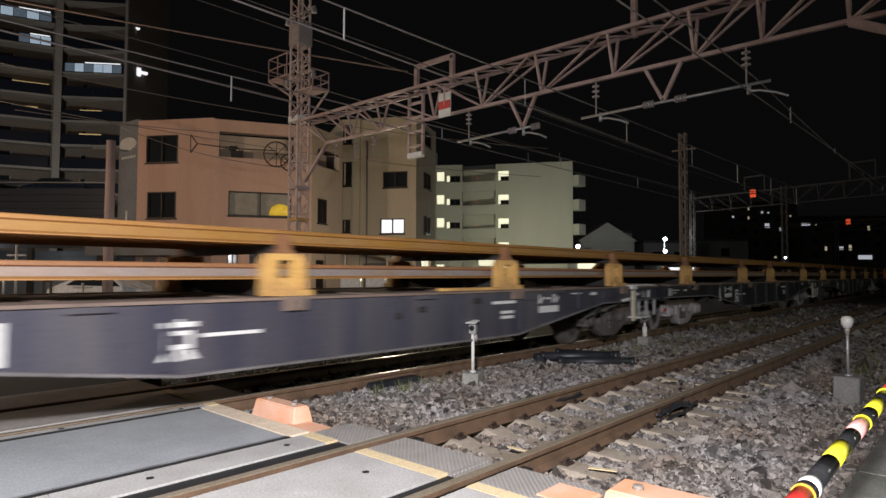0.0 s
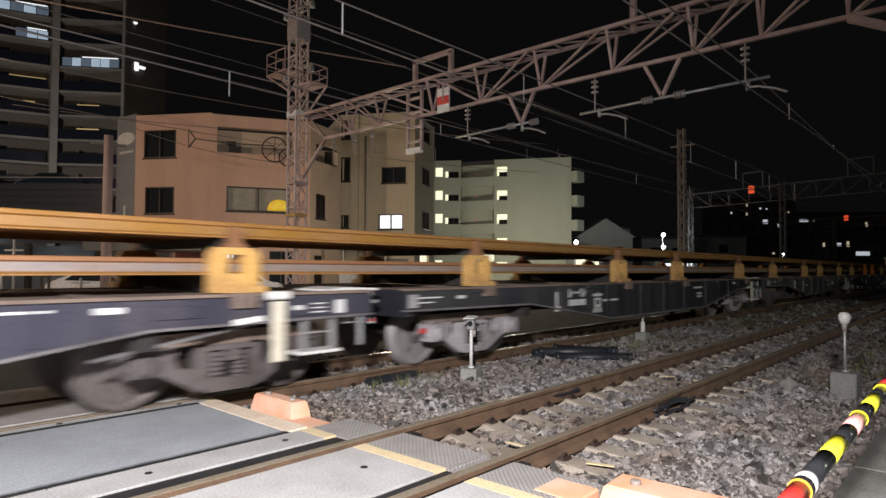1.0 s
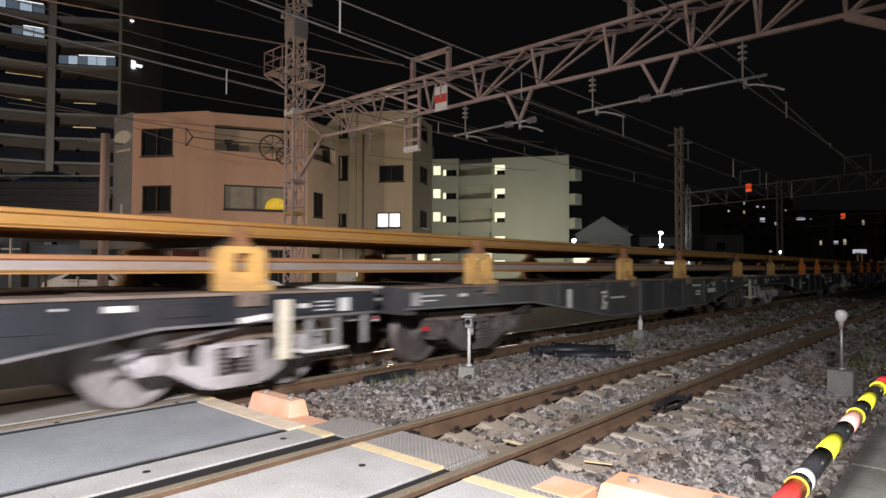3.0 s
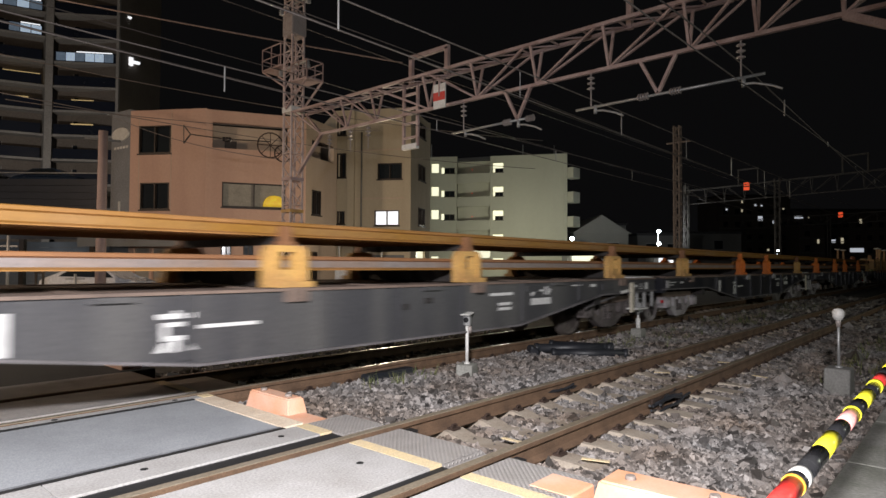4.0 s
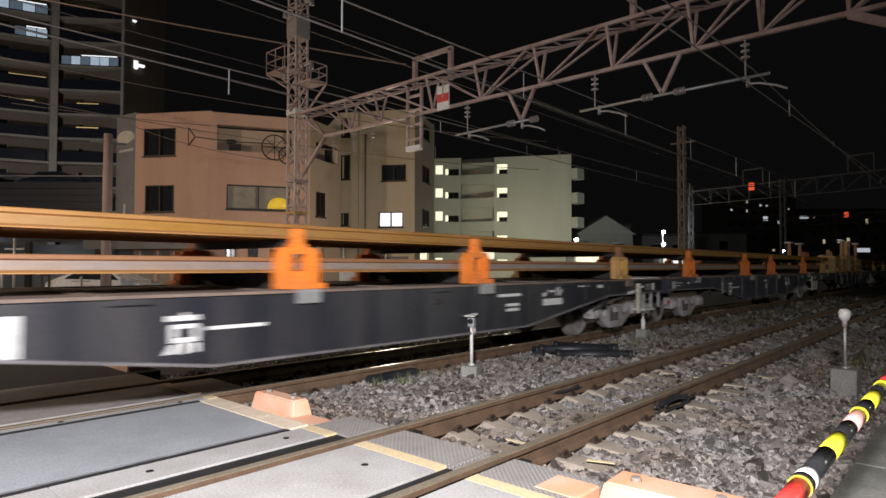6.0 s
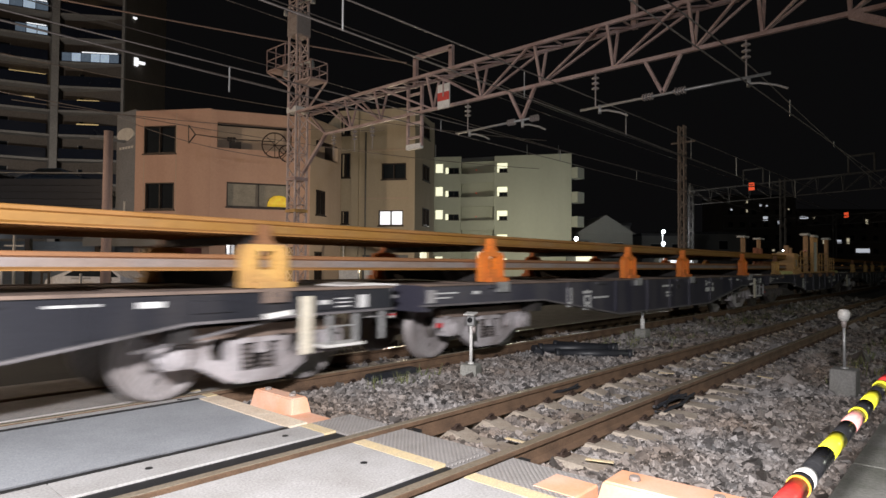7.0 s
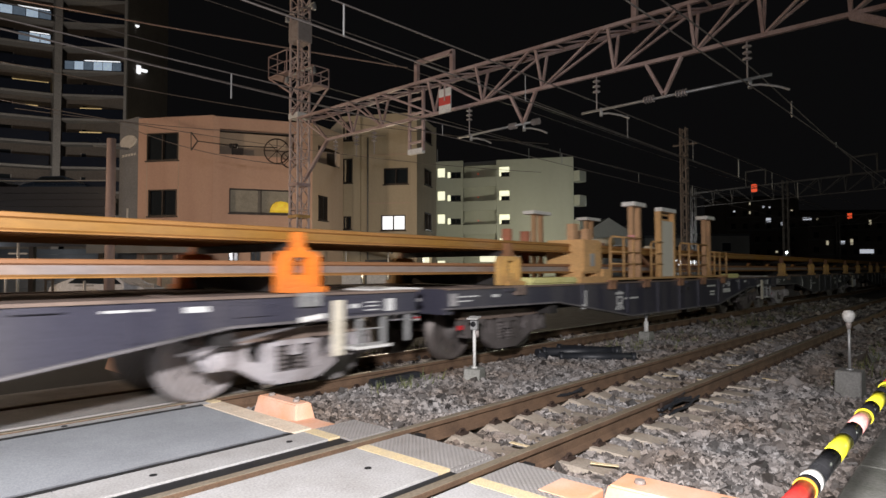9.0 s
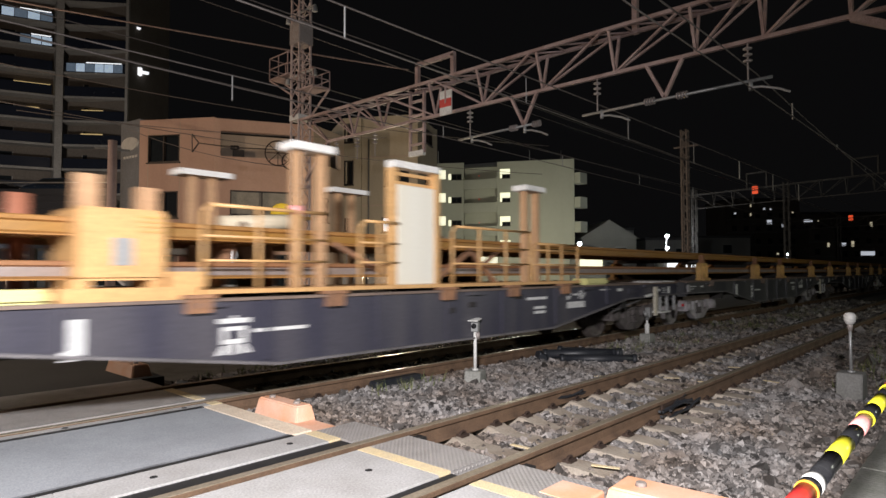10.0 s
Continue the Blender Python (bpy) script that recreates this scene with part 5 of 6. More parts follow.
def machinery(t):
    """Rail-handling gear on the special wagon: cabinet, platform, railings, boards."""
    yn = -YS + 0.06
    bm = BM()
    box(bm, 3.46, 4.12, yn, yn + 0.75, 1.23, 1.81)
    bevelled(bm, 0.025, 2)
    cab = part("machine_cabinet", bm, MACHINE_Y, t, "warm yellow machine cabinet")
    part("cabinet_window", boxes((3.70, 3.85, yn - 0.006, yn + 0.01, 1.35, 1.57)), GALV, cab)
    bm = BM()
    for k in range(4):
        box(bm, 3.90, 4.09, yn - 0.008, yn + 0.01, 1.62 + 0.04 * k, 1.635 + 0.04 * k)
    part("louvre", bm, STAND_Y, cab)
    part("exhaust_pipe", boxes((3.50, 3.66, yn + 0.2, yn + 0.34, 1.80, 2.09)), POST_TAN, cab)
    part("exhaust_pipe", boxes((3.98, 4.12, yn + 0.2, yn + 0.34, 1.80, 2.02)), POST_TAN, cab)
    for x, top in ((2.75, 2.0), (3.3, 1.98)):
        bm = BM()
        tube(bm, (x, -0.2, 1.07), (x, -0.2, top), 0.09, 14)
        part("red_pipe", bm, STACK_RED, t, "dull red upright pipe")
    part("plinth", boxes((3.32, 4.40, yn - 0.02, yn + 0.7, 1.05, 1.17), (3.42, 3.55, yn + 0.03, yn + 0.5, 1.17, 1.24), (4.0, 4.1, yn + 0.03, yn + 0.5, 1.17, 1.24)), MACHINE_Y, t)
    for a, b in ((1.9, 3.28), (11.2, 12.0)):
        part("padding", bevelled(boxes((a, b, yn, yn + 0.3, 1.055, 1.17)), 0.03, 2), LEMON, t, "lemon yellow padding")
    part("walkway", boxes((4.42, 10.95, yn - 0.03, yn + 0.8, 1.10, 1.14), (4.14, 4.46, yn - 0.02, yn + 0.2, 1.17, 1.30)), MACHINE_Y, t, "yellow walkway")
    for x in (4.37, 5.83, 7.6, 9.0, 10.4):
        part("walkway_bracket", boxes((x - 0.1, x - 0.02, -YS - 0.04, yn + 0.1, 0.94, 1.10), (x + 0.02, x + 0.1, -YS - 0.04, yn + 0.1, 0.94, 1.10), (x - 0.14, x + 0.14, -YS - 0.05, yn + 0.1, 1.07, 1.10)), RUST_GEAR, t, "rusty clamp bracket")

    def rail_run(x0, x1, top, posts):
        runs = [((x0 + 0.07, yn, top), (x1, yn, top), 0.018), ((x0, yn, top - 0.07), (x0 + 0.07, yn, top), 0.018), ((x0, yn, 1.4), (x1, yn, 1.4), 0.012), ((x0, yn, 1.62), (x1, yn, 1.62), 0.012)]
        runs += [((x, yn, 1.13), (x, yn, top - (0.07 if x == x0 else 0)), 0.02) for x in posts]
        for p, q, r in runs:
            bm = BM()
            tube(bm, p, q, r, 8)
            part("railing", bm, MACHINE_Y, t, "yellow tubular railing")

    rail_run(4.44, 5.75, 1.90, (4.44, 4.98, 5.4))
    rail_run(6.22, 6.8, 1.86, (6.22, 6.5))
    rail_run(7.75, 9.5, 1.88, (7.75, 8.3, 8.9, 9.5))
    rail_run(9.6, 10.9, 1.72, (9.6, 10.0, 10.4, 10.9))
    for a, top in ((5.32, 2.52), (9.33, 2.50)):
        w = 0.50
        bm = BM()
        for x in (a + 0.1, a + w - 0.1):
            box(bm, x - 0.036, x + 0.036, yn, yn + 0.1, 1.13, top)
        post = part("lamp_post", bm, POST_TAN, t, "tan lamp posts")
        part("lamp_hood", bevelled(boxes((a - 0.01, a + w + 0.01, yn - 0.08, yn + 0.2, top, top + 0.085)), 0.012), WHITE_PAINT, post, "white lamp hood")
    for a, top in ((5.26, 2.5), (7.55, 2.5)):
        bm = BM()
        for x in (a + 0.12, a + 0.38):
            box(bm, x - 0.04, x + 0.04, 0.95, 1.04, 1.05, top)
        post = part("lamp_post", bm, POST_TAN, t, "tan lamp posts")
        part("lamp_hood", boxes((a - 0.08, a + 0.6, 0.85, 1.15, top, top + 0.07)), WHITE_PAINT, post, "white lamp hood")
    bm = BM()
    box(bm, 6.80, 7.44, yn + 0.02, yn + 0.10, 1.14, 2.33)
    part("white_board", bevelled(bm, 0.012), mat("off_white_board", (0.72, 0.70, 0.62), 0.5, 0, (0.68, 0.62, 0.48), 1.5, 30, 0.0, 0.6, grain_by=0.08, streak=True), t, "tall off-white board")
    bm = BM()
    for x in (6.74, 7.47):
        box(bm, x - 0.035, x + 0.035, yn, yn + 0.12, 1.13, 2.52)
    for z in (1.6, 2.34, 2.45):
        box(bm, 6.74, 7.47, yn + 0.1, yn + 0.14, z, z + 0.04)
    part("board_frame", bm, MACHINE_Y, t)
    part("lamp_hood", boxes((6.71, 7.49, yn - 0.03, yn + 0.12, 2.52, 2.60)), WHITE_PAINT, t, "white lamp hood")
    for p, q in (((5.05, -0.4, 1.80), (5.95, -0.55, 1.87)), ((8.0, -0.4, 1.76), (8.75, -0.5, 1.70))):
        bm = BM()
        tube(bm, p, q, 0.09, 12)
        part("winch_drum", bm, DRUM, t, "dirty cream winch drum")
    for x in (5.0, 5.6, 8.2, 8.7, 9.2):
        bm = BM()
        box(bm, x - 0.08, x + 0.08, -0.5, 0.2, 1.06, 1.62 + 0.12 * (x > 6))
        bevelled(bm, 0.03)
        part("gear_post", bm, RUST_GEAR, t, "rusty gear post")
    for p, q in (((4.7, -0.8, 1.1), (5.1, -0.8, 1.8)), ((7.5, -1.1, 1.12), (8.35, -1.1, 1.6)), ((8.3, -1.1, 1.6), (8.9, -1.1, 1.12)), ((6.0, -1.1, 1.6), (6.7, -1.1, 1.3)), ((8.6, -1.0, 1.3), (9.3, -1.0, 1.75))):
        bm = BM()
        bar(bm, p, q, 0.055, 0.05)
        part("gear_strut", bm, RUST_GEAR, t, "rusty slanting strut")
    bm = BM()
    tube(bm, (5.42, yn + 0.05, 1.88), (5.42, yn + 0.05, 1.96), 0.07, 12)
    part("beacon", bm, PINK_BAR, t)


COLOURS = {0: "yyyy", 1: "yyyy", 2: "yyyy", 3: "yooy", 4: "oooo", 5: "y"}
MARKS = {0: 4.99, 1: 4.51, 2: 4.81, 3: 4.75, 4: 3.83, 5: 4.56}
PANELS = {0: 3.68, 1: 3.2, 2: 3.54, 3: 3.48, 4: 3.24, 5: 3.26}
WORDS = {1: 3.52, 0: 10.49, 2: 10.23, 4: 9.7}
WAGONS = []
for i in range(-1, 13):
    wg = wagon(MARKS.get(i, 4.8), i in (-1, 0, 2, 5, 7), True, WORDS.get(i, 10.35), {0: 9.33, 4: 7.05}.get(i, 9.2), WAGON_BLACK if i in (1, 3, 7, 10) else WAGON_GREY if i in (2, 6, 9) else WAGON, PANELS.get(i, 3.4), i == 0)
    for x, c in zip((1.32, 6.12, 9.9, 13.35) if i == 0 else (1.36, 6.0, 8.92, 13.35) if i in (2, 3) else (1.36, 5.73, 8.68, 13.35) if i == 1 else (1.36, 5.83, 8.72, 13.35), COLOURS.get(i, "yyyy")):
        add_stand(wg, x, "yellow" if c == "y" else "orange")
    if i == 0:
        part("plank", bevelled(boxes((8.4, 9.75, -1.27, -1.13, 1.066, 1.105)), 0.006), STAND_Y, wg, "yellow-brown plank lying on the deck")
    if i == 5:
        before = set(wg.children)
        machinery(wg)
        for gear in set(wg.children) - before:
            gear.location.x -= 0.16
        tagged(wg, "dark blue-grey flat wagon carrying yellow rail-handling machinery and railings")
    wg.matrix_basis = pose(FIRST + PITCH * i, Y_FAR, 0)
    WAGONS.append((i, wg))


def load_rails():
    pr = rail_profile()
    pieces = {"foot": [pr[0], pr[1], pr[2], pr[3], pr[12], pr[13]], "web": [pr[3], pr[4], pr[11], pr[12]], "head": pr[4:12]}
    out = []
    for tier, z, mats, word in ((0, 1.235 + 0.153, (LOAD_FOOT, LOAD_RAIL_LOW, LOAD_HEAD), "grey-webbed"), (1, 1.585 + 0.153, (LOAD_FOOT, LOAD_RAIL, LOAD_FOOT), "orange-rusted")):
        meshes = []
        for (nm, pts), m in zip(pieces.items(), mats):
            bm = BM()
            prism(bm, pts, "x", 0, 230)
            meshes.append((nm, mesh_of(nm, bm, m)))
        for k in range(8):
            y = Y_FAR - 1.0 + k * 0.28
            ob = thing("long_rail", "very long new %s steel rail carried on the wagons" % word, "rail", "long rails on the train", at=pose(-24, y, z))
            for nm, me in meshes:
                part(nm, me, None, ob)
            out.append((ob, y, z))
    return out


RAILS = load_rails()

# ---- buildings ----


def facade(parent, p0, p1, z0, z1, openings, wall, name="wall", thick=0.35, away=1):
    """One wall between two plan points with real openings; openings are (s0, s1, z0, z1, kind)."""
    p0, p1 = Vector((*p0, 0)), Vector((*p1, 0))
    d = (p1 - p0)
    length = d.length
    m = Matrix.Translation(p0) @ Matrix.Rotation(math.atan2(d.y, d.x), 4, "Z")
    bm = BM()
    xs = sorted({0.0, length, *[o[0] for o in openings], *[o[1] for o in openings]})
    zs = sorted({z0, z1, *[o[2] for o in openings], *[o[3] for o in openings]})
    for xa, xb in zip(xs, xs[1:]):
        for za, zb in zip(zs, zs[1:]):
            cx, cz = (xa + xb) / 2, (za + zb) / 2
            if not any(o[0] < cx < o[1] and o[2] < cz < o[3] for o in openings):
                box(bm, xa, xb, 0, thick * away, za, zb, m)
    bmesh.ops.remove_doubles(bm, verts=bm.verts[:], dist=1e-4)
    ob = part(name, bm, wall, parent)
    for s0, s1, a, b, kind in openings:
        pane_m = {"dark": PANE, "white": LIT_WHITE, "warm": LIT_WARM, "cool": LIT_COOL, "lobby": LIT_LOBBY, "curtain": CURTAIN, "open": PINK_PALE, "shutter": SHUTTER, "red": DOOR_RED, "blind": CURTAIN}[kind]
        dep = 0.9 if kind in ("open",) else 0.16
        bm = BM()
        y0, y1 = sorted((dep * away, (dep + 0.05) * away))
        box(bm, s0, s1, y0, y1, a, b, m)
        win = part("window", bm, pane_m, parent)
        if kind in ("dark", "white", "curtain", "cool", "warm"):
            bm = BM()
            y0, y1 = sorted((-0.03 * away, (dep - 0.004) * away))
            t = 0.055
            for r in ((s0, s1, a, a + t), (s0, s1, b - t, b), (s0, s0 + t, a + t, b - t), (s1 - t, s1, a + t, b - t), ((s0 + s1) / 2 - t / 2, (s0 + s1) / 2 + t / 2, a + t, b - t)):
                box(bm, r[0], r[1], y0, y1, r[2], r[3], m)
            part("window_frame", bm, FRAME, win)
            bm = BM()
            y0, y1 = sorted((-0.09 * away, 0.0))
            box(bm, s0 - 0.06, s1 + 0.06, y0, y1, a - 0.07, a - 0.004, m)
            part("window_sill", bm, FRAME, win)
        if kind == "open":
            bm = BM()
            y0, y1 = sorted((0.02 * away, 0.06 * away))
            box(bm, s0, s1, y0, y1, b - 0.1, b - 0.05, m)
            part("window_frame", bm, FRAME, win)
    return m, length


def roof_slab(parent, pts, z, wall, h=0.3):
    cx, cy = sum(p[0] for p in pts) / len(pts), sum(p[1] for p in pts) / len(pts)
    bm = BM()
    prism(bm, [(cx + (x - cx) * 0.95, cy + (y - cy) * 0.95) for x, y in pts], "z", z, z + h)
    part("roof", bm, wall, parent)


def pink_house():
    t = thing("pink_building", "three-storey pink rendered building with dark windows and a sign wall", "building")
    A, B, C, D, E_ = (12.36, 35.2), (12.65, 33.4), (14.98, 29.77), (19.45, 27.36), (22.46, 28.5)
    top = 9.35
    facade(t, A, B, -0.4, top + 0.1, [], GREY_WALL, "sign_wall")
    facade(t, B, C, -0.4, top, [(0.51, 2.33, 7.06, 8.52, "dark"), (0.63, 2.28, 4.12, 5.52, "dark"), (0.3, 1.2, -0.1, 2.1, "blind"), (1.35, 2.1, -0.1, 2.1, "blind"), (2.3, 3.9, -0.1, 2.1, "red")], PINK)
    facade(t, C, D, -0.4, top - 0.05, [(0.31, 4.1, 7.33, 8.67, "open"), (0.81, 4.0, 4.27, 5.56, "curtain"), (0.8, 1.3, 1.7, 2.5, "dark"), (1.9, 2.4, 1.7, 2.5, "dark"), (0.6, 1.2, 0.1, 1.1, "dark"), (1.8, 2.4, 0.1, 1.1, "dark"), (3.0, 4.2, 0.2, 2.2, "dark")], PINK)
    facade(t, D, E_, -0.4, top, [(0.57, 2.85, 7.26, 8.25, "open"), (0.6, 1.5, 4.06, 5.43, "dark"), (0.5, 1.2, 0.2, 2.0, "dark")], PINK_PALE)
    far = [(24.5, 34.0), (15.5, 38.0)]
    facade(t, E_, far[0], -0.4, top, [], PINK_PALE)
    facade(t, far[0], far[1], -0.4, top, [], PINK_PALE)
    facade(t, far[1], A, -0.4, top, [], PINK_PALE)
    roof_slab(t, [A, B, C, D, E_, *far], top - 0.5, ROOF)
    # oval sign and unreadable lettering bars on the sign wall
    d = (Vector((*B, 0)) - Vector((*A, 0)))
    m = Matrix.Translation((*A, 0)) @ Matrix.Rotation(math.atan2(d.y, d.x), 4, "Z")
    bm = BM()
    prism(bm, [(0.95 + 0.8 * math.cos(k * math.tau / 24), 8.18 + 0.36 * math.sin(k * math.tau / 24)) for k in range(24)], "y", -0.08, -0.003)
    for v in bm.verts:
        v.co = m @ v.co
    part("oval_sign", bm, WHITE_PAINT, t, "pale oval sign")
    bm = BM()
    for k in range(5):
        box(bm, 0.3 + 0.28 * k, 0.5 + 0.28 * k, -0.02, -0.003, 7.42, 7.55, m)
    part("sign_bars", bm, WHITE_PAINT, t)
    bm = BM()
    box(bm, 0.85, 0.98, -0.05, -0.003, 3.2, 4.6, m)
    part("sign_strip", bm, WHITE_PAINT, t)
    # lit yellow lamp behind the long window, dark awning below, wall pipe
    d = (Vector((*D, 0)) - Vector((*C, 0)))
    m = Matrix.Translation((*C, 0)) @ Matrix.Rotation(math.atan2(d.y, d.x), 4, "Z")
    bm = BM()
    lathe(bm, [(0.60, 4.36), (0.57, 4.56), (0.47, 4.78), (0.28, 4.93), (0.03, 4.97)], m @ Matrix.Translation((3.45, 0.085, 0)) @ Matrix.Diagonal((1, 0.1, 1, 1)), 20)
    part("lamp_shade", bm, LIT_YELLOW, t, "glowing yellow lampshade behind glass")
    bm = BM()
    box(bm, 0.9, 1.5, 0.5, 0.8, 7.35, 7.8, m)
    part("air_unit", bm, FRAME, t)
    d = (Vector((*C, 0)) - Vector((*B, 0)))
    m = Matrix.Translation((*B, 0)) @ Matrix.Rotation(math.atan2(d.y, d.x), 4, "Z")
    bm = BM()
    prism(bm, [(-1.2, 2.75), (0, 3.05), (0, 2.2), (-1.2, 2.15)], "x", -2.0, 4.6)
    for v in bm.verts:
        v.co = m @ v.co
    part("awning", bm, SHUTTER, t, "grey green shop awning")
    for s in (0.5, 2.35):
        bm = BM()
        box(bm, s, s + 0.03, -0.012, 0.0, 3.1, 9.2, m)
        part("wall_joint", bm, PINK_PALE, t)


def ivory_house():
    t = thing("ivory_building", "four-storey ivory rendered building with pilasters and one lit window", "building")
    A, B, C = (23.62, 30.11), (26.11, 25.86), (29.81, 27.75)
    top = 10.95
    facade(t, A, B, -0.4, top, [(2.77, 4.32, 6.56, 7.55, "dark"), (2.59, 4.15, 3.71, 4.64, "white"), (0.1, 0.7, 6.73, 8.25, "dark"), (0.15, 0.64, 3.83, 4.62, "dark"), (0.1, 0.7, 9.4, 10.6, "dark"), (1.5, 4.6, -0.1, 1.9, "shutter")], IVORY)
    facade(t, B, C, -0.4, top - 0.1, [(1.43, 2.9, 6.72, 7.71, "curtain"), (1.44, 2.9, 3.81, 4.94, "curtain"), (1.3, 2.9, 9.5, 10.4, "dark"), (1.0, 3.0, 0.2, 2.2, "lobby")], IVORY)
    F1, F2 = (33.0, 33.0), (26.5, 36.0)
    facade(t, C, F1, -0.4, top, [], IVORY)
    facade(t, F1, F2, -0.4, top, [], IVORY)
    facade(t, F2, A, -0.4, top, [], IVORY)
    roof_slab(t, [A, B, C, F1, F2], top - 0.3, ROOF)
    d = (Vector((*B, 0)) - Vector((*A, 0)))
    m = Matrix.Translation((*A, 0)) @ Matrix.Rotation(math.atan2(d.y, d.x), 4, "Z")
    for s0, s1 in ((0.83, 1.30), (4.55, 4.93)):
        bm = BM()
        box(bm, s0, s1, -0.22, 0.0, -0.4, top - 0.1, m)
        part("pilaster", bm, IVORY, t)
    for z in (2.9, 5.35, 8.35):
        bm = BM()
        box(bm, 1.3, 4.55, -0.05, 0.0, z, z + 0.09, m)
        part("string_course", bm, PINK_PALE, t)
    bm = BM()
    tube(bm, m @ Vector((1.75, -0.1, 0)), m @ Vector((1.75, -0.1, 9.5)), 0.05, 8)
    part("drain_pipe", bm, CONCRETE, t)


def cream_block():
    t = thing("cream_apartments", "four-storey cream apartment block with lit stair openings", "building")
    A, B, C, D = (50.85, 47.59), (52.67, 44.83), (54.05, 41.07), (58.09, 33.61)
    top = 13.6
    ops = []
    for k in range(5):
        z = 11.95 - 2.68 * k
        ops += [(0.13, 1.2, z, z + 1.05, "lobby"), (1.5, 1.85, z - 0.1, z + 0.6, "lobby"), (1.86, 3.05, z - 0.1, z + 0.55, "dark")]
    facade(t, A, B, -0.4, top + 0.2, ops, CREAM)
    B2, C2 = (53.4, 45.3), (55.3, 41.6)
    facade(t, B2, C2, -0.4, top, [], CREAM, "recess_wall")
    for k in range(5):
        z = 11.2 - 2.68 * k
        bm = BM()
        bar(bm, (B[0], B[1], z), (C[0], C[1], z), 0.15, 1.1)
        part("balcony_front", bm, CREAM, t)
        if k < 4:
            bm = BM()
            c = Vector((53.55, 43.3, z + 1.0))
            tube(bm, c, c + Vector((-0.06, -0.06, 0)), 0.06, 8)
            part("fire_lamp", bm, RED_GLOW, t, "small red fire alarm lamp")
    ops = []
    for k in range(5):
        z = 11.75 - 2.68 * k
        ops += [(0.30, 1.46, z + 0.45, z + 1.05, "lobby"), (0.30, 0.55, z, z + 0.449, "lobby"), (0.551, 1.46, z, z + 0.449, "dark")]
    facade(t, C, D, -0.4, top, ops, CREAM)
    F1, F2 = (66, 40), (58, 53)
    facade(t, D, F1, -0.4, top, [], CREAM)
    facade(t, F1, F2, -0.4, top, [], CREAM)
    facade(t, F2, A, -0.4, top, [], CREAM)
    roof_slab(t, [A, B, C, D, F1, F2], top - 0.3, ROOF)
    for k in range(4):
        z = 10.9 - 2.68 * k
        bm = BM()
        box(bm, 58.15, 59.6, 32.9, 34.0, z, z + 1.15)
        part("balcony", bm, CREAM, t)
    for x, y, z, r in ((50.9, 47.2, 15.2, 0.05), (56, 38, 14.8, 0.03), (58.5, 35.5, 14.8, 0.03)):
        bm = BM()
        tube(bm, (x, y, 13.6), (x, y, z), r, 6)
        part("aerial", bm, GALV, t)


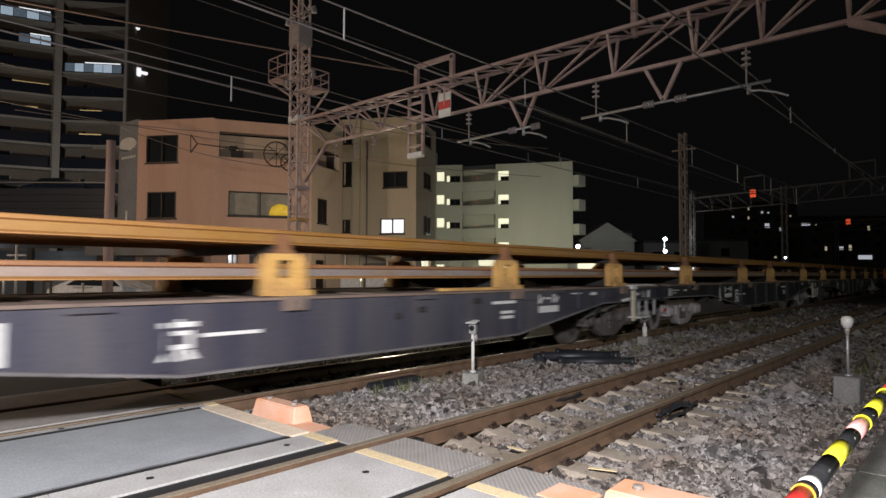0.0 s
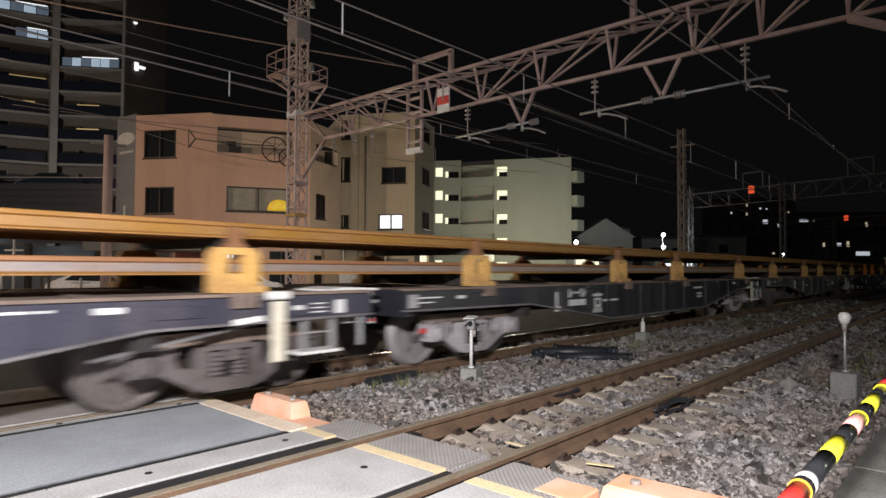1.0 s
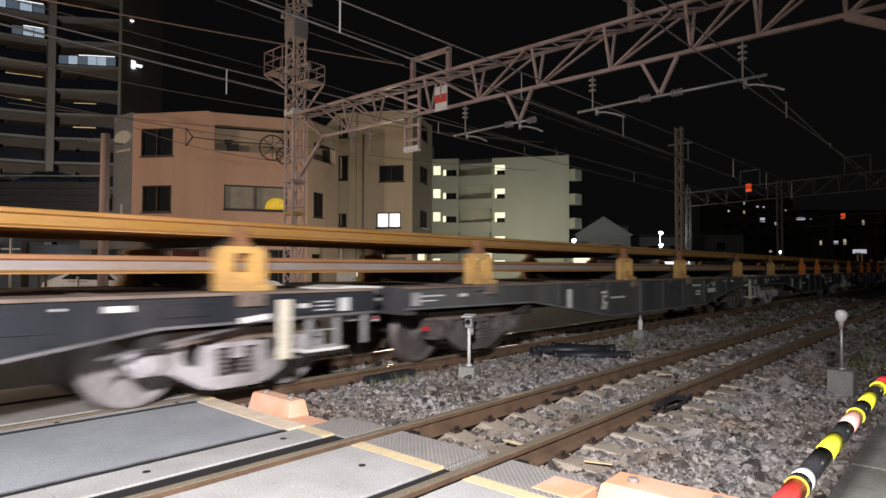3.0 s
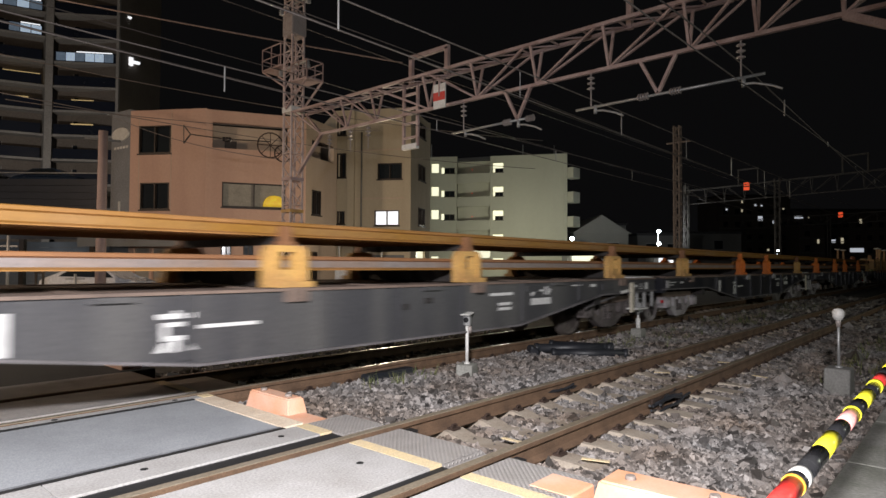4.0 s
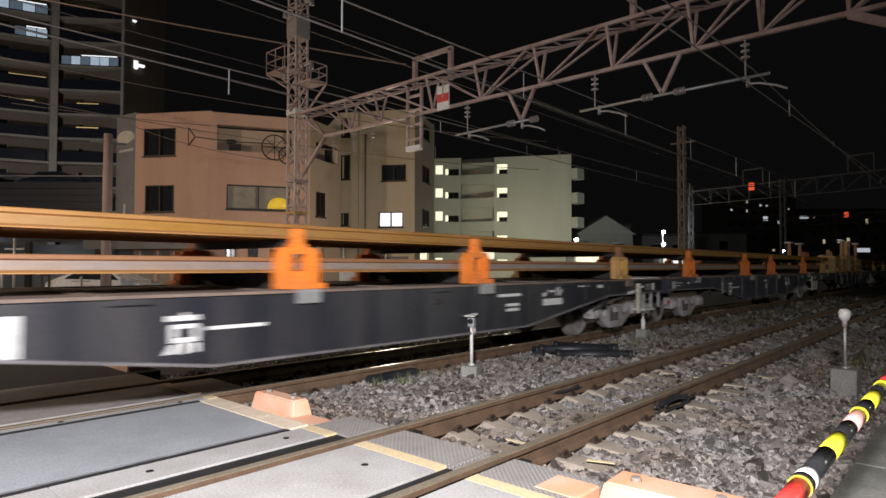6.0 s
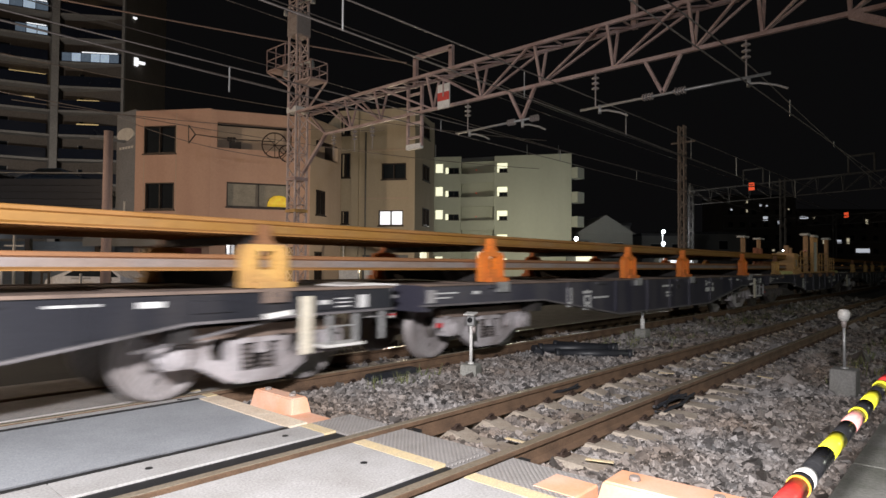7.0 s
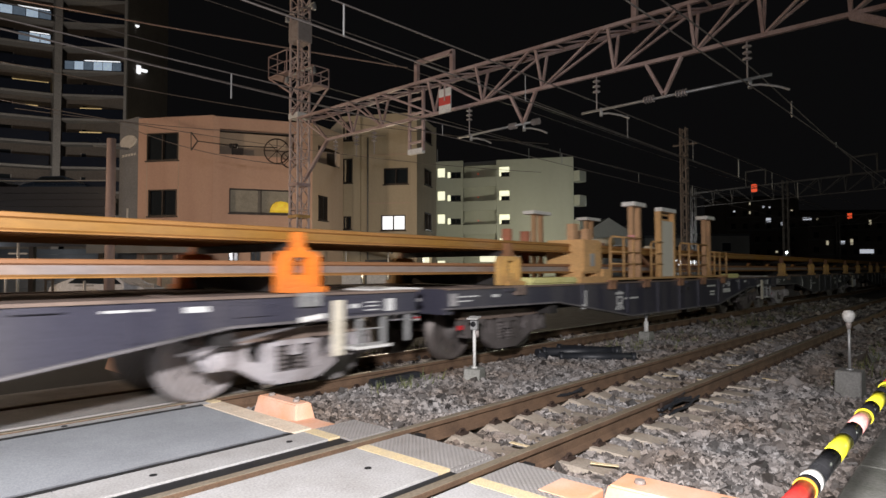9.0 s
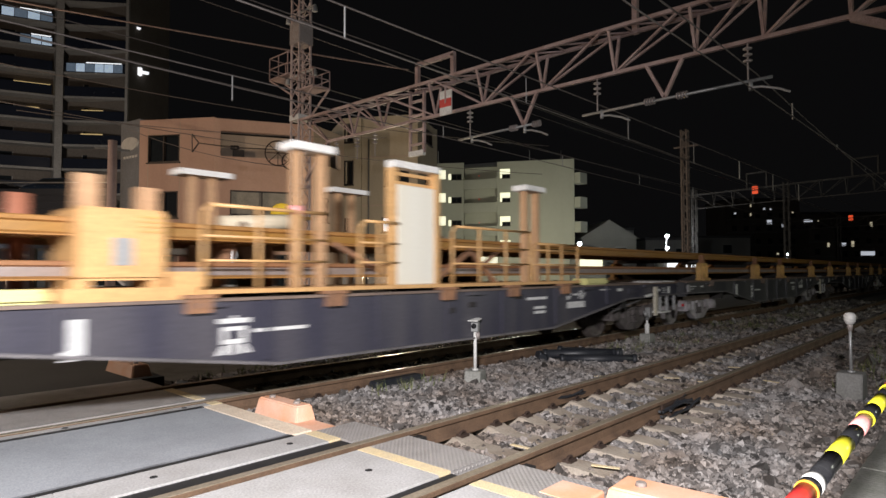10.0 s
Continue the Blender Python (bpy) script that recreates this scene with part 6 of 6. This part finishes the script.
def tower():
    """Dark tall apartment tower with pale fins, balconies and a few lit rooms."""
    t = thing("apartment_tower", "tall dark apartment tower with pale fins and scattered lit rooms", "building")
    A, B, B2, C, G = (4.6, 82.2), (19.9, 76.46), (20.4, 76.03), (25.83, 71.49), (33.0, 78.0)
    top, fl = 41.0, 2.7
    # lit flats: column, floor -> (kind, start, end along the front)
    lits = {(0, 4): ("cool", 11.3, 16.0), (0, 5): ("cool", 13.0, 16.0), (0, 7): ("warm", 12.4, 15.8), (0, 8): ("warm", 13.6, 14.8), (0, 9): ("spot", 12.9, 13.1),
            (1, 4): ("warm", 2.0, 4.6), (1, 5): ("spot", 4.0, 4.5), (1, 6): ("cool", 0.45, 6.4), (1, 8): ("warm", 1.7, 5.8), (1, 9): ("warm", 1.7, 4.6)}
    for col, (p, q) in enumerate(((A, B), (B2, C))):
        d = Vector((q[0] - p[0], q[1] - p[1], 0))
        L = d.length
        m = Matrix.Translation((*p, 0)) @ Matrix.Rotation(math.atan2(d.y, d.x), 4, "Z")
        bm = BM()
        box(bm, 0, L, 1.5, 1.8, -0.4, top, m)
        part("wall", bm, TOWER, t)
        for row in range(14):
            z = 39.75 - fl * row
            part("balcony_slab", boxes_at(m, (0, L, -0.05, 1.5, z - 0.24, z)), TOWER_FIN, t)
            part("balcony_front", boxes_at(m, (0.3, L - 0.3, 0.0, 0.05, z + 0.03, z + 1.12)), BALCONY_GLASS, t, "dark blue glass balcony front")
            w0 = L * 0.24
            win = part("window", boxes_at(m, (w0, L - w0, 1.44, 1.49, z + 0.2, z + 1.75)), PANE, t)
            n = int(L / 2.4)
            for f in range(n + 1):
                x = w0 + (L - 2 * w0) * f / n
                part("window_frame", boxes_at(m, (x - 0.05, x + 0.05, 1.40, 1.436, z + 0.2, z + 1.75)), TOWER_FIN, win)
            kind, a, b = lits.get((col, row), (None, 0, 0))
            if kind == "cool":
                n = max(2, int((b - a) / 0.95))
                for f in range(n):
                    w = (b - a) / n
                    part("lit_pane", boxes_at(m, (a + f * w + 0.04, a + f * w + w - 0.04, -0.06, -0.01, z + 0.1, z + 1.0)), LIT_COOL if (f * 7 + row) % 5 > 1 else LIT_COOL_DIM, t, "lit pale blue glass front")
                part("ceiling_light", boxes_at(m, (a + (b - a) * 0.35, b - 0.15, -0.06, -0.01, z + 1.08, z + 1.17)), LIT_WHITE, t)
            elif kind == "warm":
                part("lit_room", boxes_at(m, (a, b, 1.28, 1.33, z + 0.25, z + 1.05)), LIT_DIM, t, "dimly lit room")
                part("ceiling_light", boxes_at(m, (a, b, 0.9, 0.95, z + 1.22, z + 1.42)), LIT_WARM, t)
            elif kind == "spot":
                part("lit_room", boxes_at(m, (a, b, 1.28, 1.33, z + 0.4, z + (1.6 if b - a > 0.3 else 0.7))), LIT_WHITE, t)
        bm = BM()
        x = 0.0 if col == 0 else L - 0.28
        box(bm, x, x + 0.28, -0.4, 1.5, -0.4, top, m)
        part("fin", bm, TOWER_FIN, t)
    bm = BM()
    prism(bm, [(19.85, 76.1), (20.45, 75.65), (20.9, 77.2), (20.0, 77.6)], "z", -0.4, top)
    part("fin", bm, TOWER_FIN, t)
    bm = BM()
    prism(bm, [C, G, (12, 92), (0, 90), A, (9, 83), (21.5, 78)], "z", -0.4, top + 0.3)
    part("core", bm, TOWER, t)
    for x, y, z, w, h in ((27.3, 72.9, 24.1, 0.35, 0.9), (27.9, 73.4, 24.6, 0.7, 0.25), (27.0, 72.6, 29.4, 0.3, 0.15), (26.9, 72.5, 17.2, 1.2, 0.8)):
        bm = BM()
        box(bm, x - 0.1, x + w, y - 0.3, y + 0.1, z, z + h)
        part("corridor_lamp", bm, LIT_WHITE if z > 20 else LIT_WARM, t)


def parking_deck():
    """Dark corrugated parking deck with cars on top and an open garage below."""
    t = thing("parking_deck", "dark corrugated steel parking deck over an open garage", "parking deck")
    p, q = (1.5, 51.9), (13.0, 39.0)
    d = Vector((q[0] - p[0], q[1] - p[1], 0))
    m = Matrix.Translation((*p, 0)) @ Matrix.Rotation(math.atan2(d.y, d.x), 4, "Z")
    for k in range(9):
        part("cladding_board", boxes_at(m, (0, d.length, 0, 0.12 - 0.05 * (k % 2), 2.7 + 0.4 * k, 3.08 + 0.4 * k)), DECK_CLAD, t, "dark horizontal metal cladding")
    part("deck", boxes_at(m, (0, d.length, 0.14, 9, 5.4, 5.7)), CONCRETE, t)
    for k in range(8):
        part("back_wall_board", boxes_at(m, (0.2, d.length, 5, 5.1 - 0.03 * (k % 2), 0.38 * k - 0.3, 0.36 + 0.38 * k - 0.3)), SHUTTER, t)
    for k in range(5):
        x = 0.3 + (d.length - 0.6) * k / 4
        part("column", boxes_at(m, (x - 0.14, x + 0.14, 0.0, 0.28, -0.4, 2.7)), FRAME, t)
    part("guard_rail", boxes_at(m, (0, d.length, 0.05, 0.1, 6.62, 6.68)), GALV, t)
    return m


def boxes_at(m, *rows):
    bm = BM()
    for r in rows:
        box(bm, *r, m)
    return bm


def car(at, paint, label):
    t = thing("car", label, "car", "parked cars", at=at)
    bm = BM()
    prism(bm, [(-2.0, 0.3), (-2.05, 0.75), (-1.75, 0.95), (-1.2, 1.0), (-0.7, 1.42), (0.7, 1.46), (1.45, 1.05), (2.0, 0.95), (2.08, 0.6), (2.0, 0.3)], "y", -0.82, 0.82)
    bevelled(bm, 0.06, 2)
    part("body", bm, paint, t)
    bm = BM()
    prism(bm, [(-1.05, 1.02), (-0.65, 1.36), (0.62, 1.40), (1.2, 1.06)], "y", -0.835, 0.835)
    part("window", bm, PANE, t)
    for x in (-1.3, 1.3):
        for y in (-0.78, 0.78):
            bm = BM()
            tube(bm, (x, y - 0.1, 0.31), (x, y + 0.1, 0.31), 0.31, 18)
            w = part("wheel", bm, BLACK_RUBBER, t)
            bm = BM()
            tube(bm, (x, y - 0.11, 0.31), (x, y + 0.11, 0.31), 0.19, 14)
            part("rim", bm, GALV, w)
    for y in (-0.6, 0.6):
        bm = BM()
        box(bm, -2.07, -1.95, y - 0.15, y + 0.15, 0.68, 0.8)
        part("headlight", bm, CERAMIC, t)


pink_house()
ivory_house()
cream_block()
tower()
DECK_M = parking_deck()

car(DECK_M @ pose(13.0, 2.2, 5.7, 0, 0, 4), CAR_BLUE, "dark blue hatchback parked on the upper parking deck")
car(DECK_M @ pose(8.3, 2.4, 5.7, 0, 0, 4), CAR_BLACK, "dark car parked on the upper parking deck")


def far_house(at, w, d, h, gable, label):
    t = thing("house", label, "house", "houses beyond the railway", at=at)
    part("wall", boxes((-w / 2, w / 2, -d / 2, d / 2, -0.4, h)), FAR_WALL, t)
    bm = BM()
    if gable:
        prism(bm, [(-w / 2 - 0.3, h), (w / 2 + 0.3, h), (0, h + gable)], "y", -d / 2 - 0.3, d / 2 + 0.3)
    else:
        box(bm, -w / 2 - 0.1, w / 2 + 0.1, -d / 2 - 0.1, d / 2 + 0.1, h, h + 0.3)
    part("roof", bm, FAR_WALL if gable else ROOF, t)
    for x in (-w * 0.22, w * 0.22):
        win = part("window", boxes((x - 0.6, x + 0.6, -d / 2 - 0.05, -d / 2 - 0.005, h - 2.2, h - 1.0)), PANE, t)
        part("window_head", boxes((x - 0.66, x + 0.66, -d / 2 - 0.04, -d / 2 - 0.003, h - 1.0, h - 0.92)), GALV, win)
        part("window_sill", boxes((x - 0.66, x + 0.66, -d / 2 - 0.04, -d / 2 - 0.003, h - 2.28, h - 2.2)), GALV, win)
    return t


far_house(pose(65.0, 34.5, 0, 0, 0, -45), 6.2, 8, 4.9, 2.1, "grey gabled house beyond the railway")
far_house(pose(74.5, 31.2, 0, 0, 0, -45), 6.0, 7, 5.0, 0, "low flat-roofed grey house beyond the railway")
ch = far_house(pose(69.0, 32.6, 0, 0, 0, -45), 1.0, 1.0, 6.2, 0, "narrow grey chimney-like stair tower")
far_house(pose(92.0, 33.0, 0, 0, 0, -45), 12, 9, 6.0, 0, "dark low building beyond the railway")


def far_block(x, y, w, d, h, lit, label):
    """Distant dark block of flats with its storeys of windows; lit ones as (along, up, width, height, material)."""
    t = thing("distant_building", label, "building", "distant buildings", at=pose(x, y, 0, 0, 0, -50))
    part("wall", boxes((-w / 2, w / 2, -d / 2, d / 2, -0.4, h)), TOWER, t)
    part("roof", boxes((-w / 2 - 0.1, w / 2 + 0.1, -d / 2 - 0.2, d / 2 + 0.2, h, h + 0.4)), ROOF, t)
    z = 1.6
    while z < h - 1.6:
        for c in range(int(w / 2.6)):
            cx = -w / 2 + 1.6 + c * 2.6
            part("window", boxes((cx - 0.5, cx + 0.5, -d / 2 - 0.04, -d / 2 - 0.005, z, z + 1.1)), PANE, t)
        part("ledge", boxes((-w / 2, w / 2, -d / 2 - 0.12, -d / 2 - 0.005, z - 0.5, z - 0.3)), FAR_WALL, t)
        z += 2.9
    for cx, z, ww, hh, m in lit:
        part("lit_window", boxes((cx - ww / 2, cx + ww / 2, -d / 2 - 0.09, -d / 2 - 0.05, z - hh / 2, z + hh / 2)), m, t, "lit window")


W_, L_ = LIT_FAR, LIT_FAR_WARM
far_block(152.8, 41.8, 16, 12, 17.2, [(1.29, 12.27, 1.0, 1.1, W_), (4.24, 11.37, 0.5, 0.7, W_), (0.23, 15.2, 0.45, 0.4, W_), (-2.74, 15.98, 0.3, 0.6, L_), (-2.78, 13.94, 0.3, 0.6, L_), (6.44, 14.39, 0.35, 0.35, L_),
                                      (1.6, 15.1, 0.4, 0.3, W_), (-6.2, 14.2, 0.4, 0.4, W_), (3.0, 5.1, 0.5, 0.4, L_)], "distant dark flats with a few lit windows")
far_block(165, 27, 22, 12, 14.0, [(-9.48, 12.47, 1.9, 0.55, W_), (-8.72, 7.79, 0.5, 1.3, L_), (-1.94, 7.16, 1.1, 0.7, W_), (0.1, 7.27, 0.6, 1.2, L_), (3.3, 5.14, 3.0, 0.9, W_), (2.7, 2.6, 0.7, 0.4, W_),
                                  (-7.5, 2.58, 1.3, 0.7, W_), (4.2, 11.6, 0.5, 1.0, L_), (-7.3, 12.4, 0.3, 0.3, L_)], "distant dark flats with a few lit windows")
far_block(177.9, 12.4, 16, 12, 12.0, [(-3.0, 6.0, 0.7, 0.7, W_)], "distant dark flats with a few lit windows")
far_block(140, 26.5, 5, 5, 9.6, [(1.2, 6.4, 0.4, 0.8, L_)], "narrow distant pale building with one lit window")
far_block(190, -6, 40, 14, 11.0, [], "long distant dark flats")


def street_lamp(x, y, h, double=False):
    t = thing("street_lamp", "street lamp with a glaring white head beyond the railway", "street lamp", "street lamps", at=pose(x, y, -0.3))
    bm = BM()
    tube(bm, (0, 0, 0), (0, 0, h + 0.3), 0.06, 8)
    part("post", bm, GALV, t)
    for z in ((h + 0.3, h - 0.9) if double else (h + 0.3,)):
        bm = BM()
        lathe(bm, [(0.04, -0.18), (0.16, -0.09), (0.2, 0.0), (0.15, 0.12), (0.04, 0.17)], Matrix.Translation((-0.15, -0.15, z)), 14)
        part("lamp_head", bm, BULB, t, "glaring white lamp head")


street_lamp(48.88, 27.85, 3.76)
street_lamp(59.1, 23.95, 4.75, True)
street_lamp(120.0, 27.0, 4.2)


def lit_shop(x, y, w, h, m, label):
    t = thing("lit_shopfront", label, "shopfront", at=pose(x, y, 0, 0, 0, -48))
    part("front", boxes((-w / 2, w / 2, 0, 0.2, 1.55, 1.55 + h)), m, t)
    part("wall", boxes((-w / 2 - 0.4, w / 2 + 0.4, 0.21, 3, -0.4, 2.9)), FAR_WALL, t)


lit_shop(55.0, 30.0, 2.3, 0.95, LIT_LOBBY, "glowing yellow-white shopfront beyond the railway")
sign_board = thing("lit_sign", "glowing rounded white sign on a post beyond the railway", "sign", at=pose(34.65, 27.1, -0.4, 0, 0, -52))
bm = BM()
prism(bm, [(sx * (0.5 + 0.12 * math.cos(a)), 2.64 + sz * (0.28 + 0.12 * math.sin(a))) for sx, sz, arc in ((1, 1, (0, 45, 90)), (-1, 1, (90, 45, 0)), (-1, -1, (0, 45, 90)), (1, -1, (90, 45, 0))) for a in map(radians, arc)], "y", -0.09, 0.09)
part("panel", bm, LIT_LOBBY, sign_board, "glowing white panel")
part("sign_bars", boxes((-0.3, -0.05, -0.1, -0.094, 2.72, 2.76), (0.05, 0.3, -0.1, -0.094, 2.72, 2.76)), GALV, sign_board)
bm = BM()
tube(bm, (0, 0.16, 0), (0, 0.16, 2.9), 0.06, 8)
bar(bm, (0, 0.16, 2.6), (0, 0.08, 2.6), 0.1, 0.1)
part("post", bm, GALV, sign_board)
lit_shop(63.0, 23.8, 3.2, 0.8, LIT_WHITE, "glowing white shopfront beyond the railway")

# street side to the left: utility pole, cars, machine, bollards
up = thing("utility_pole", "pinkish grey concrete utility pole at the roadside", "pole", at=pose(8.8, 25.95, -0.3))
bm = BM()
tube(bm, (0, 0, 0), (0, 0, 6.85), 0.2, 14, 0.17)
part("shaft", bm, mat("pinkish_concrete_pole", (0.36, 0.27, 0.25), 0.9, 0, (0.28, 0.2, 0.19), 2, 30, 0.2), up)
bm = BM()
bar(bm, (-0.6, 0.2, 6.5), (0.6, -0.2, 6.5), 0.08, 0.08)
tube(bm, (0.5, -0.35, 3.0), (0.95, -0.6, 3.0), 0.3, 14)
part("drum_box", bm, CONCRETE, up)
car(pose(9.3, 27.5, -0.3, 0, 0, 130), CAR_WHITE, "white car parked in the roadside garage")
car(pose(13.6, 24.6, -0.3, 0, 0, 160), CAR_WHITE, "white car parked before the pink building")


def machine():
    t = thing("yellow_machine", "small yellow machine parked at the roadside", "machine", at=pose(6.5, 25.9, -0.3, 0, 0, 30) @ Matrix.Scale(0.62, 4))
    part("body", bevelled(boxes((-0.6, 0.6, -0.4, 0.4, 0.35, 1.25)), 0.06), YELLOW_BAR, t)
    part("mast", boxes((0.45, 0.55, -0.3, -0.2, 1.25, 2.0), (0.45, 0.55, 0.2, 0.3, 1.25, 2.0), (0.4, 0.6, -0.3, 0.3, 1.95, 2.05)), FRAME, t)
    for x in (-0.4, 0.4):
        bm = BM()
        tube(bm, (x, -0.45, 0.22), (x, 0.45, 0.22), 0.22, 14)
        part("wheel", bm, BLACK_RUBBER, t)


machine()
for x, y in ((16.6, 20.4), (17.4, 19.7)):
    c = thing("white_cabinet", "white metal cabinet standing at the roadside", "cabinet", "roadside cabinets", at=pose(x, y, -0.3, 0, 0, -48))
    part("body", bevelled(boxes((-0.42, 0.42, -0.25, 0.25, 0.1, 1.55)), 0.02), WHITE_PAINT, c)
    part("plinth", boxes((-0.4, 0.4, -0.23, 0.23, 0, 0.1)), CONCRETE, c)
    part("door", boxes((-0.38, 0.38, -0.262, -0.254, 0.16, 1.48)), WHITE_PAINT, c)
can = thing("canopy", "dark slanted canopy beside the ivory building", "canopy", at=pose(20.5, 24.0, 0, 0, 0, -48))
part("roof_sheet", boxes_at(pose(0, 0, 2.5, 0, 14, 0), (-1.3, 1.3, -0.8, 0.8, -0.06, 0.06)), ROOF, can)
for x in (-1.1, 1.1):
    bm = BM()
    tube(bm, (x, 0, -0.4), (x, 0, 2.5 - x * 0.25), 0.05, 8)
    part("post", bm, GALV, can)
for x, y, h in ((5.9, 26.6, 2.6), (5.6, 26.9, 1.9), (7.6, 24.9, 1.2), (9.2, 22.6, 1.1), (10.4, 21.4, 1.1)):
    b = thing("steel_post", "thin galvanised post at the roadside", "post", "roadside posts", at=pose(x, y, -0.3))
    bm = BM()
    tube(bm, (0, 0, 0), (0, 0, h), 0.05, 8)
    part("shaft", bm, GALV, b)
    bm = BM()
    bar(bm, (-0.25, 0.2, h * 0.85), (0.25, -0.2, h * 0.85), 0.06, 0.06)
    part("cross_bar", bm, GALV, b)


def motions():
    for i, wg in WAGONS:
        x = FIRST + PITCH * i
        walk(wg, [(t, pose(x - run(t), Y_FAR, 0)) for t, _ in PACE])
        if i <= 5:
            for w in [c for c in wg.children if c.name.startswith("wheelset")]:
                at = w.location.copy()
                walk(w, [(k / 15, pose(at.x, at.y, at.z, 0, -math.degrees(run(k / 15) / 0.43), 0)) for k in range(151)])
    for ob, y, z in RAILS:
        walk(ob, [(t, pose(-24 - run(t), y, z)) for t, _ in PACE])


motions()
